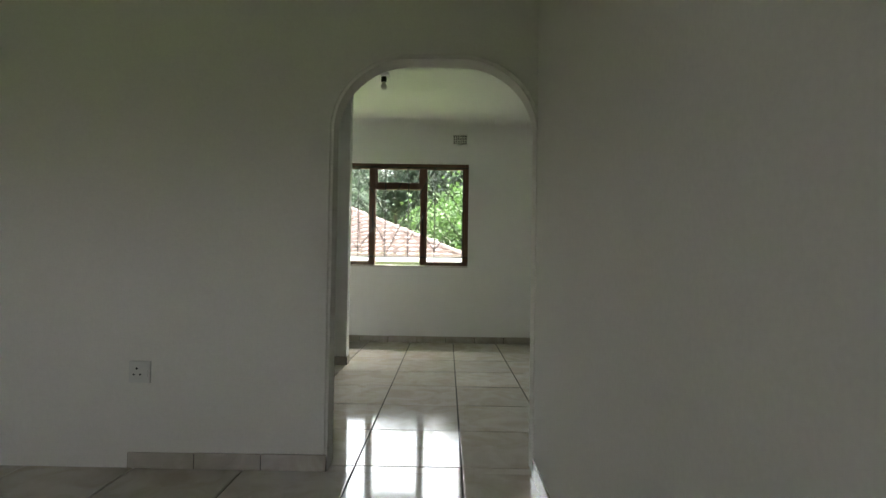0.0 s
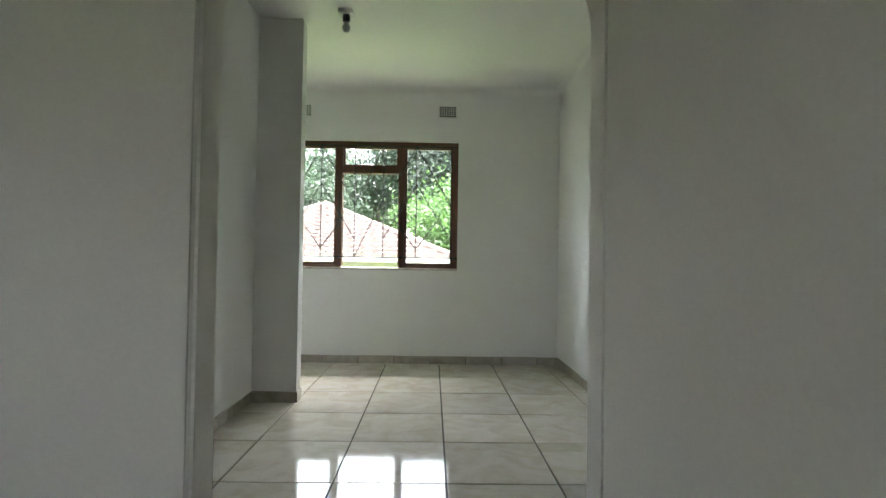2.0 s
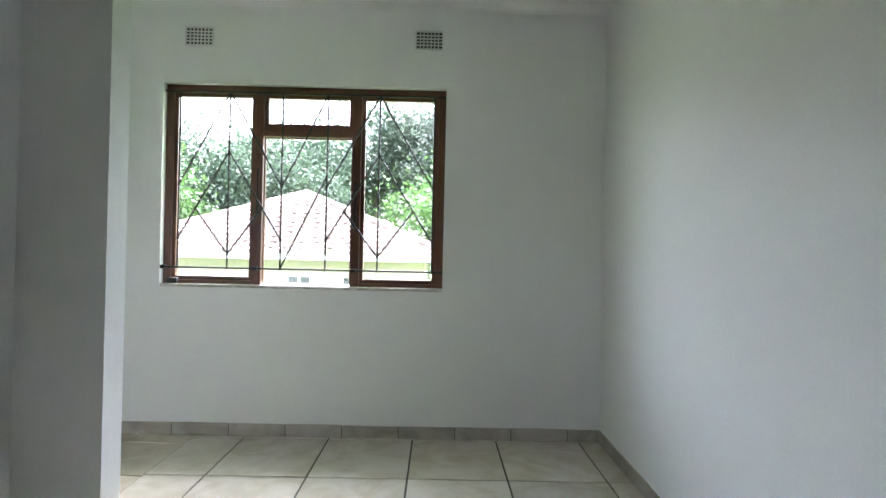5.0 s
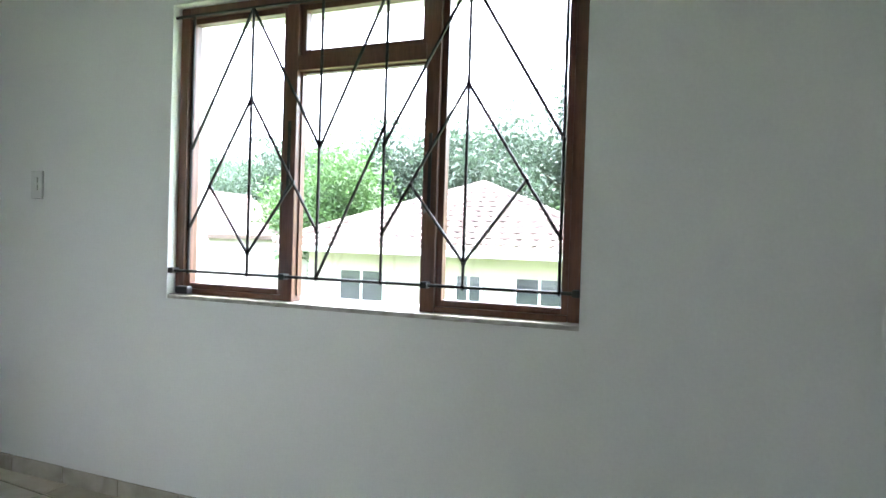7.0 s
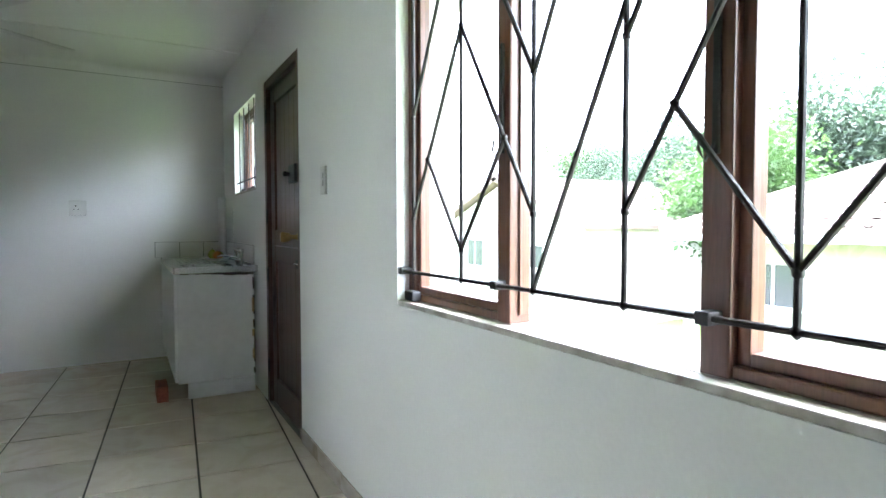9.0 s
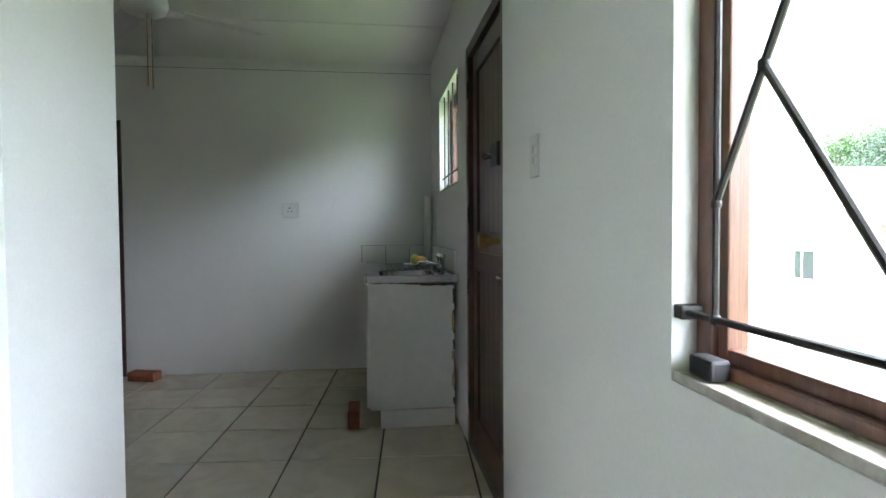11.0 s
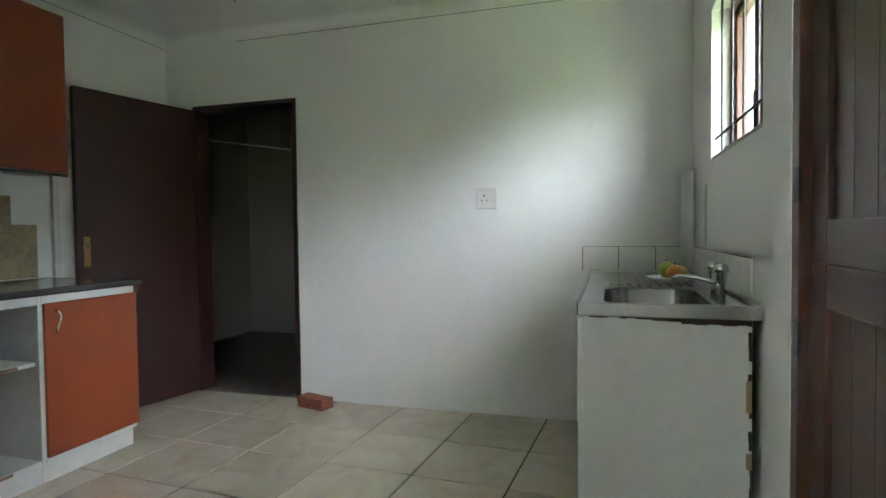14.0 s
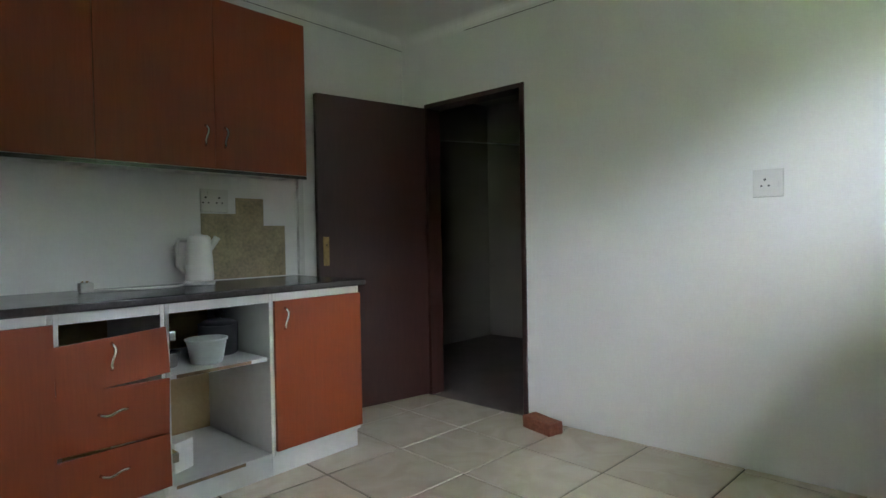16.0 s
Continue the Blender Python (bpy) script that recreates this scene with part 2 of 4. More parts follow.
def pierced(bm, along, a0, a1, t0, t1, z0, z1, holes=()):
    """Adds a wall along x or y with rectangular holes (a0, a1, z0, z1)."""
    cuts = sorted({a0, a1, *(h[0] for h in holes), *(h[1] for h in holes)})
    for c0, c1 in zip(cuts, cuts[1:]):
        mid = (c0 + c1) / 2
        spans, z = [], z0
        for h in sorted((h for h in holes if h[0] < mid < h[1]), key=lambda h: h[2]):
            if h[2] > z:
                spans.append((z, h[2]))
            z = h[3]
        if z < z1:
            spans.append((z, z1))
        for s0, s1 in spans:
            if along == "x":
                box(bm, c0, c1, t0, t1, s0, s1)
            else:
                box(bm, t0, t1, c0, c1, s0, s1)
    bmesh.ops.remove_doubles(bm, verts=bm.verts, dist=1e-5)
    return bm


# ---- the plan ----
WALL_Y = 6.09          # inner face of the window wall
OUT_Y = 6.32
WIN = (-1.345, 0.385, 0.90, 2.15)
DOOR = (-3.46, -2.60, -0.1, 2.13)
KWIN = (-4.64, -3.74, 1.44, 2.12)
KX = -5.22             # kitchen end wall
KY = 2.55              # kitchen cabinet wall
KC = 2.55              # kitchen ceiling
DC = 2.68              # dining and living ceiling
PIL_X, PIL_Y0, PIL_Y1 = -0.785, 4.58, 4.70
LEFT_X = -1.095
KE = -2.30             # east side of the cabinet bay
ARCH_Y0, ARCH_Y1 = 1.96, 2.11
ARCH_L, ARCH_R, ARCH_SPRING, ARCH_TOP = -0.405, 0.55, 1.59, 1.935
RIGHT_X, NIB_Y = 1.368, 3.45
EAVE = 0.62            # roof overhang beyond the outer face
ROOM_X, ROOM_Y = -4.2, -2.6
END_DOOR = (2.78, 3.61, -0.1, 2.05)

bm = pierced(bmesh.new(), "x", KX - 0.2, RIGHT_X + 0.2, WALL_Y, OUT_Y, -0.1, 3.0, [WIN, DOOR, KWIN])
solid("wall_north", bm, PLASTER, "white painted plaster wall with windows and back door", "wall")
bm = pierced(bmesh.new(), "y", KY - 0.12, WALL_Y, KX - 0.12, KX, -0.1, 3.0, [END_DOOR])
solid("wall_kitchen_end", bm, PLASTER, "white painted plaster wall with a doorway", "wall")
solid("wall_kitchen_south", boxes((KX, KE, KY - 0.12, KY, -0.1, 3.0)), PLASTER, "white painted plaster wall behind kitchen cabinets", "wall")
solid("wall_divider", boxes((LEFT_X - 0.12, LEFT_X, ARCH_Y1, PIL_Y0, -0.1, 3.0)), PLASTER, "white painted plaster passage wall", "wall")
solid("wall_nib", boxes((KE + 0.12, PIL_X, PIL_Y0, PIL_Y1, -0.1, 3.0)), PLASTER, "white painted dividing wall ending in a square nib", "wall")
solid("wall_nib_thick", boxes((KE, -1.75, PIL_Y1 + 0.001, 4.80, -0.1, 3.0)), PLASTER, "white painted thicker stretch of dividing wall", "wall")
solid("wall_bay_east", boxes((KE, KE + 0.12, KY - 0.12, PIL_Y1, -0.1, 3.0)), PLASTER, "white painted wall beside the cabinets", "wall")
solid("wall_east", boxes((RIGHT_X, RIGHT_X + 0.12, NIB_Y, WALL_Y, -0.1, 3.0)), PLASTER, "white painted plaster side wall of dining space", "wall")

# arch wall between living room and dining space
bm = bmesh.new()
outline = [(ROOM_X - 0.2, -0.1), (ARCH_L, -0.1), (ARCH_L, ARCH_SPRING)]
rad_x, rad_z = 0.36, ARCH_TOP - ARCH_SPRING
for i in range(1, 15):
    a = math.pi / 2 * i / 14
    outline.append((ARCH_L + rad_x * (1 - math.cos(a)), ARCH_SPRING + rad_z * math.sin(a)))
for i in range(0, 15):
    a = math.pi / 2 * (1 - i / 14)
    outline.append((ARCH_R - rad_x * (1 - math.cos(a)), ARCH_SPRING + rad_z * math.sin(a)))
outline += [(ARCH_R, -0.1), (ARCH_R + 0.12, -0.1), (ARCH_R + 0.12, 3.0), (ROOM_X - 0.2, 3.0)]
front = bm.faces.new([bm.verts.new((x, ARCH_Y0, z)) for x, z in outline])
ext = bmesh.ops.extrude_face_region(bm, geom=[front])["geom"]
bmesh.ops.translate(bm, vec=(0, ARCH_Y1 - ARCH_Y0, 0), verts=[v for v in ext if isinstance(v, bmesh.types.BMVert)])
bmesh.ops.recalc_face_normals(bm, faces=bm.faces)
sharp = [e for e in bm.edges if len(e.link_faces) == 2 and abs(e.verts[0].co.y - e.verts[1].co.y) < 1e-6 and ARCH_L - 0.01 < e.verts[0].co.x < ARCH_R + 0.01 and ARCH_L - 0.01 < e.verts[1].co.x < ARCH_R + 0.01]
bmesh.ops.bevel(bm, geom=sharp, offset=0.015, segments=3, affect="EDGES")
solid("wall_arch", bm, WARM_LIT_WALL, "white plaster wall with a rounded arch opening", "wall")

# living room shell, passage and dark rooms
solid("wall_living_east", boxes((ARCH_R + 0.002, ARCH_R + 0.12, ROOM_Y, ARCH_Y0, -0.1, 3.0)), WARM_LIT_WALL, "white painted plaster side wall", "wall")
solid("wall_living_west", boxes((ROOM_X - 0.2, ROOM_X, ROOM_Y, ARCH_Y0, -0.1, 3.0)), WARM_LIT_WALL, "white painted plaster side wall", "wall")
# Unseen opening behind the camera, added to light the living room.
bm = pierced(bmesh.new(), "x", ROOM_X - 0.2, ARCH_R + 0.12, ROOM_Y - 0.2, ROOM_Y, -0.1, 3.0, [(-2.3, -1.5, 1.1, 1.95)])
solid("wall_living_south", bm, WARM_LIT_WALL, "white painted plaster wall with an unseen opening added for light", "wall")
bm = pierced(bmesh.new(), "x", RIGHT_X + 0.12, 3.4, NIB_Y, NIB_Y + 0.12, -0.1, 3.0, [(1.51, 2.27, 0.0, 2.05)])
solid("wall_passage_north", bm, PLASTER, "white painted passage wall with a doorway", "wall")
solid("wall_passage_south", boxes((ARCH_R + 0.12, 3.4, ARCH_Y1 - 0.12, ARCH_Y1, -0.1, 3.0)), PLASTER, "white painted passage wall", "wall")
solid("wall_passage_end", boxes((3.4, 3.52, ARCH_Y1 - 0.12, WALL_Y + 0.2, -0.1, 3.0)), PLASTER, "white painted passage end wall", "wall")
solid("wall_bath_north", boxes((RIGHT_X + 0.2, 3.4, WALL_Y, WALL_Y + 0.2, -0.1, 3.0)), PLASTER, "white painted plaster wall", "wall")
# Back-room walls and ceiling carry the room's shade in their darker colour.
SHADED_WALL = plaster("shaded_wall_paint", (0.28, 0.26, 0.22))
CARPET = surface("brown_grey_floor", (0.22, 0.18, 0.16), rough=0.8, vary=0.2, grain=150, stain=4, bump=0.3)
solid("wall_back_room", boxes((-7.6, -7.5, 1.6, 5.0, -0.1, 2.6), (-7.5, KX - 0.12, 1.5, 1.6, -0.1, 2.6), (-7.5, KX - 0.12, 5.0, 5.1, -0.1, 2.6), (KX - 0.12, KX - 0.02, 1.5, KY - 0.12, -0.1, 2.7)), SHADED_WALL, "painted walls of a back room, shade put into their colour", "wall")
solid("ceiling_back_room", boxes((-7.6, KX - 0.12, 1.5, 5.1, 2.6, 2.7)), SHADED_WALL, "painted ceiling of a back room, shade put into its colour", "ceiling")
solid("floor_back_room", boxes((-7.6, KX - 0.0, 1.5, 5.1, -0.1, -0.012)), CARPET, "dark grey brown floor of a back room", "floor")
solid("ceiling_dining", boxes((LEFT_X, 3.4, ARCH_Y1, PIL_Y0, DC, DC + 0.1), (-1.75, 3.4, PIL_Y0, WALL_Y, DC, DC + 0.1)), CEILING, "white painted ceiling", "ceiling")
solid("ceiling_living", boxes((ROOM_X, ARCH_R, ROOM_Y, ARCH_Y0, DC, DC + 0.1)), CEILING, "white painted ceiling", "ceiling")
solid("ceiling_kitchen", boxes((KX, KE, KY, WALL_Y, KC, KC + 0.1), (KE, -1.75, PIL_Y1, WALL_Y, KC, KC + 0.2)), CEILING, "white painted board ceiling", "ceiling")
solid("eave", boxes((-7.8, 3.8, OUT_Y + 0.001, OUT_Y + EAVE, 2.50, 2.56), (-7.8, 3.8, OUT_Y + EAVE, OUT_Y + EAVE + 0.02, 2.40, 2.72), (-7.8, 3.8, OUT_Y + 0.001, OUT_Y + EAVE, 2.62, 2.72)), CEILING, "white boarded roof overhang along the outer wall", "eave")
solid("roof_slab", boxes((-7.8, 3.8, ROOM_Y - 0.3, OUT_Y, 3.0, 3.1)), GROUT, "plain flat roof deck", "roof")


# ---- floors of tiles ----
def tiled_floor(name, label, material, x0, x1, y0, y1, ax, ay, size, gap, size_y=None):
    sy = size_y or size
    base = solid(name, boxes((x0, x1, y0, y1, -0.1, -0.006)), GROUT, label, "floor")
    full = boxes((-size / 2 + gap / 2, size / 2 - gap / 2, -sy / 2 + gap / 2, sy / 2 - gap / 2, -0.008, 0.0), bevel=0.0015)
    shared = mesh_of("tile", full, material)
    i0, i1 = math.floor((x0 - ax) / size), math.ceil((x1 - ax) / size)
    j0, j1 = math.floor((y0 - ay) / sy), math.ceil((y1 - ay) / sy)
    for i in range(i0, i1):
        for j in range(j0, j1):
            a0, a1 = max(x0, ax + i * size + gap / 2), min(x1, ax + (i + 1) * size - gap / 2)
            b0, b1 = max(y0, ay + j * sy + gap / 2), min(y1, ay + (j + 1) * sy - gap / 2)
            if a1 - a0 < 0.01 or b1 - b0 < 0.01:
                continue
            cx, cy = (a0 + a1) / 2, (b0 + b1) / 2
            me = shared
            if a1 - a0 < size - gap - 1e-4 or b1 - b0 < sy - gap - 1e-4:
                me = mesh_of("tile", boxes((a0 - cx, a1 - cx, b0 - cy, b1 - cy, -0.008, 0.0), bevel=0.0015), material)
            ob = new("tile", me)
            ob.parent = base
            ob.location = (cx, cy, random.uniform(-0.0006, 0.0006))
            ob.rotation_euler = (random.uniform(-0.0008, 0.0008), random.uniform(-0.0008, 0.0008), 0)
    return base


def turned_floor(name, label, material, x0, x1, y0, y1, ax, ay, size, sy, gap, turn):
    """Tiles laid at a slight turn to the walls and cut along them."""
    base = solid(name, boxes((x0, x1, y0, y1, -0.1, -0.006)), GROUT, label, "floor")
    dims = (-size / 2 + gap / 2, size / 2 - gap / 2, -sy / 2 + gap / 2, sy / 2 - gap / 2, -0.008, 0.0)
    shared = mesh_of("tile", boxes(dims, bevel=0.0015), material)
    spin = Matrix.Rotation(radians(turn), 4, "Z")
    reach = size * 0.75
    for i in range(-4, 10):
        for j in range(-6, 8):
            c = Vector((ax, ay, 0)) + spin @ Vector(((i + 0.5) * size, (j + 0.5) * sy, 0))
            if not (x0 - reach < c.x < x1 + reach and y0 - reach < c.y < y1 + reach):
                continue
            me = shared
            if not (x0 + reach < c.x < x1 - reach and y0 + reach < c.y < y1 - reach):
                bm = boxes(dims, bevel=0.0015)
                bmesh.ops.transform(bm, matrix=Matrix.Translation(c) @ spin, verts=bm.verts)
                for co, no in (((x0, 0, 0), (-1, 0, 0)), ((x1, 0, 0), (1, 0, 0)), ((0, y0, 0), (0, -1, 0)), ((0, y1, 0), (0, 1, 0))):
                    bmesh.ops.bisect_plane(bm, geom=[*bm.verts, *bm.edges, *bm.faces], plane_co=co, plane_no=no, clear_outer=True)
                if len(bm.faces) < 6:
                    bm.free()
                    continue
                bmesh.ops.transform(bm, matrix=(Matrix.Translation(c) @ spin).inverted(), verts=bm.verts)
                me = mesh_of("tile", bm, material)
            ob = new("tile", me)
            ob.parent = base
            ob.matrix_basis = Matrix.Translation(c + Vector((0, 0, random.uniform(-0.0006, 0.0006)))) @ spin
    return base


# ---- dining window ----
def glazed_window(name, label, x0, x1, z0, z1, mullions, transom, depth=0.045, recess=0.045):
    """Timber window in an opening of the window wall; mullions: x of the posts."""
    y0, y1 = WALL_Y + recess, WALL_Y + recess + 0.06
    win = thing(name, label, "window", (0, 0, 0), kind="structure")
    lo, hi = z0 + 0.02, z0 + 0.02 + depth * 0.5
    rails = [(x0 + depth, x1 - depth, y0, y1, lo, hi)]
    if transom:
        rails = [(x0 + depth, mullions[0] - 0.028, y0, y1, lo, hi), (mullions[1] + 0.028, x1 - depth, y0, y1, lo, hi)]
    part("window_frame", boxes((x0, x0 + depth, y0, y1, z0 + 0.02, z1), (x1 - depth, x1, y0, y1, z0 + 0.02, z1), (x0 + depth, x1 - depth, y0, y1, z1 - depth, z1), *rails, bevel=0.004), WINDOW_WOOD, win)
    for m in mullions:
        part("mullion", boxes((m - 0.028, m + 0.028, y0 - 0.006, y1, z0 + 0.02 + (0 if transom else depth * 0.5), z1 - depth), bevel=0.004), WINDOW_WOOD, win)
    edges = [x0 + depth, *[v for m in mullions for v in (m - 0.028, m + 0.028)], x1 - depth]
    for k in range(0, len(edges), 2):
        a, b = edges[k], edges[k + 1]
        spans = [(z0 + 0.02 + depth * 0.5, z1 - depth)]
        if transom and k == 2:
            part("transom", boxes((a, b, y0 - 0.004, y1, transom - 0.03, transom + 0.03), bevel=0.004), WINDOW_WOOD, win)
            spans = [(spans[0][0], transom - 0.03), (transom + 0.03, spans[0][1])]
        for c, d in spans:
            if transom and k == 2 and c < transom:
                bead = part("glazing_bead", boxes((a, a + 0.007, y0 + 0.022, y1 - 0.01, c, d), (b - 0.007, b, y0 + 0.022, y1 - 0.01, c, d), (a + 0.007, b - 0.007, y0 + 0.022, y1 - 0.01, d - 0.007, d), bevel=0.001), WINDOW_WOOD, win)
                pane = part("pane", sheet(a, b, y0 + 0.03, z0 + 0.0205, d), GLASS, bead, "fixed glass pane tinted to dim the view outside")
                pane.visible_shadow = False
                continue
            s = 0.024
            sash = part("sash", boxes((a, a + s, y0 + 0.012, y1 - 0.01, c, d), (b - s, b, y0 + 0.012, y1 - 0.01, c, d), (a + s, b - s, y0 + 0.012, y1 - 0.01, c, c + s), (a + s, b - s, y0 + 0.012, y1 - 0.01, d - s, d), bevel=0.003), WINDOW_WOOD, win)
            pane = part("pane", sheet(a + s * 0.8, b - s * 0.8, y0 + 0.03, c + s * 0.8, d - s * 0.8), GLASS, sash, "glass pane tinted to dim the view outside")
            pane.visible_shadow = False
    if recess < 0.1:
        for m, zz in zip(mullions, (1.52, 1.45)):
            hook = part("casement_stay", boxes((m - 0.006, m + 0.006, y0 - 0.014, y0 - 0.0065, zz - 0.16, zz + 0.12), bevel=0.002), BLACK_IRON, win, "dark iron casement stay")
            part("hook", tube([(m, y0 - 0.012, zz - 0.14), (m - 0.012, y0 - 0.022, zz - 0.17), (m - 0.022, y0 - 0.026, zz - 0.15), (m - 0.02, y0 - 0.022, zz - 0.125)], 0.004, 6), BLACK_IRON, hook)
        part("latch", boxes((x0 + 0.035, x0 + 0.10, y0 - 0.035, y0 - 0.002, z0 + 0.021, z0 + 0.055), bevel=0.006), DARK_PLASTIC, win, "black latch block on sill")
    part("window_sill", boxes((x0, x1, WALL_Y + 0.002, y0 - 0.002, z0 - 0.0, z0 + 0.018), (x0, x1, y0 - 0.002, OUT_Y + 0.05, z0 - 0.0, z0 + 0.02), bevel=0.004), PUTTY, win, "flaking painted window sill")
    return win


win = glazed_window("window_1", "brown timber window of three lights in white wall", *WIN, [-0.77, -0.165], 1.87)

# iron burglar bars just inside the window
grille = thing("burglar_bars", "black iron burglar bars with diamond pattern in window", "burglar bars", (0, WALL_Y + 0.015, 0))
G_B, G_T = 1.02, 2.10
COLS = (-1.245, -0.942, -0.617, -0.34, -0.02, 0.315)
R_BAR = 0.006


def bar(a, b, r=R_BAR):
    part("bar", rod(bmesh.new(), (a[0], 0, a[1]), (b[0], 0, b[1]), r, 8), BLACK_IRON, grille)


def weld(x, z):
    bm = bmesh.new()
    bmesh.ops.create_icosphere(bm, subdivisions=1, radius=0.0105, matrix=Matrix.Translation((x, 0, z)) @ Matrix.Diagonal((1, 0.9, 1.2, 1)))
    part("weld", bm, BLACK_IRON, grille, smooth=True)


bar((WIN[0] + 0.004, G_B), (WIN[1] - 0.004, G_B), 0.0062)
bar((WIN[0] + 0.004, G_T), (WIN[1] - 0.004, G_T), 0.0065)
for x in COLS:
    bar((x, G_B), (x, G_T))
def across(p, q, x):
    return (x, p[1] + (q[1] - p[1]) * (x - p[0]) / (q[0] - p[0]))


for lo, mid, hi in ((COLS[0], COLS[1], COLS[2]), (COLS[3], COLS[4], COLS[5])):
    bar((lo, 1.53), (mid, G_T))
    bar((mid, G_T), (hi, 1.53))
    left, apex, right = (lo, 1.20), (mid, 1.735), (hi, 1.20)
    bar(left, apex)
    bar(apex, right)
    kl, kr = across(left, apex, lo + (mid - lo) * 0.34), across(apex, right, hi - (hi - mid) * 0.36)
    bar((mid, 1.105), kl)
    bar((mid, 1.105), kr)
    for p in (left, apex, right, kl, kr, (mid, 1.105), (lo, 1.53), (hi, 1.53)):
        weld(*p)
bar((COLS[2], 1.52), (COLS[3], G_T))
bar((COLS[2], G_B), (COLS[3], 1.60))
for x in COLS:
    weld(x, G_B)
for x in (WIN[0] + 0.012, -0.77, -0.165, WIN[1] - 0.012):
    part("lug", boxes((x - 0.014, x + 0.014, -0.012, 0.03, G_B - 0.012, G_B + 0.012), bevel=0.004), BLACK_IRON, grille, "knotted fixing lug")


# ---- skirting ----
def skirting(name, label, a, b, face, length=0.33, start=0.0, h=0.075):
    """A row of skirting tiles from a to b (x, y), standing out towards face."""
    base = thing(name, label, "skirting", (0, 0, 0), kind="structure")
    a, b = Vector((*a, 0)), Vector((*b, 0))
    d = (b - a).normalized()
    total, s = (b - a).length, 0.0
    n = Vector((*face, 0))
    g = b + n * 0.0065
    part("grout", boxes((min(a.x, g.x), max(a.x, g.x), min(a.y, g.y), max(a.y, g.y), 0.0005, h - 0.006)), GROUT, base, "dark grout")
    e = start or length
    n = Vector((*face, 0))
    while s < total - 0.01:
        e = min(e, total)
        p, q = a + d * (s + 0.002), a + d * (e - 0.002) + n * 0.009
        hh = h + random.uniform(-0.003, 0.003)
        x0, x1, y0, y1 = min(p.x, q.x), max(p.x, q.x), min(p.y, q.y), max(p.y, q.y)
        c = Vector(((x0 + x1) / 2, (y0 + y1) / 2, 0))
        ob = part("tile", boxes((x0 - c.x, x1 - c.x, y0 - c.y, y1 - c.y, 0.001, hh), bevel=0.002), SKIRTING_TILE, base, where=c)
        s, e = e, e + length
    return base


SK = "beige marble-look tile skirting along white wall"
skirting("baseboard_north", SK, (DOOR[1] + 0.02, WALL_Y), (RIGHT_X, WALL_Y), (0, -1), 0.345, 0.30)
skirting("baseboard_east", SK, (RIGHT_X, NIB_Y), (RIGHT_X, WALL_Y - 0.012), (-1, 0), 0.5, 0.3)
skirting("baseboard_pillar", SK, (LEFT_X + 0.012, PIL_Y0), (PIL_X, PIL_Y0), (0, -1), 0.31)
skirting("baseboard_pillar_end", SK, (PIL_X, PIL_Y0 - 0.009), (PIL_X, PIL_Y1), (1, 0), 0.5)
skirting("baseboard_divider", SK, (LEFT_X, ARCH_Y1), (LEFT_X, PIL_Y0), (1, 0), 0.5)
skirting("baseboard_arch", SK, (-1.33, ARCH_Y0), (ARCH_L, ARCH_Y0), (0, -1), 0.31)
skirting("baseboard_living_east", SK, (ARCH_R + 0.002, ROOM_Y), (ARCH_R + 0.002, ARCH_Y0 - 0.01), (-1, 0), 0.5)


# ---- cornices ----
def cove(name, a, b, face, z, size, label="white plaster cove cornice"):
    a, b, n = Vector((*a, 0)), Vector((*b, 0)), Vector((*face, 0))
    bm = bmesh.new()
    prof = [(0, -size)] + [(size * (1 - math.cos(t)), -size * (1 - math.sin(t))) for t in [math.pi / 2 * k / 6 for k in range(7)]] + [(size, 0), (0, 0)]
    rings = [[bm.verts.new(p + n * u + Vector((0, 0, z + w))) for u, w in prof] for p in (a, b)]
    k = len(prof)
    for i in range(k):
        bm.faces.new((rings[0][i], rings[0][(i + 1) % k], rings[1][(i + 1) % k], rings[1][i]))
    bm.faces.new(rings[0][::-1])
    bm.faces.new(rings[1])
    bmesh.ops.remove_doubles(bm, verts=bm.verts, dist=1e-5)
    bmesh.ops.recalc_face_normals(bm, faces=bm.faces)
    return solid(name, bm, CEILING, label, "cornice")


cove("cornice_dining", (-1.75, WALL_Y), (RIGHT_X, WALL_Y), (0, -1), DC, 0.075)
cove("cornice_dining_east", (RIGHT_X, NIB_Y), (RIGHT_X, WALL_Y), (-1, 0), DC, 0.075)
cove("cornice_kitchen_south", (KX, KY), (KE, KY), (0, 1), KC, 0.07)
solid("trim_cornice_gap", boxes((KX + 0.0005, KX + 0.0035, KY + 0.6, WALL_Y, KC - 0.0728, KC - 0.0708), (KX, KE, KY + 0.0005, KY + 0.0035, KC - 0.0728, KC - 0.0708)), GROUT, "dark crack below the cornice", "crack")
cove("cornice_kitchen_end", (KX, KY), (KX, WALL_Y), (1, 0), KC, 0.07)


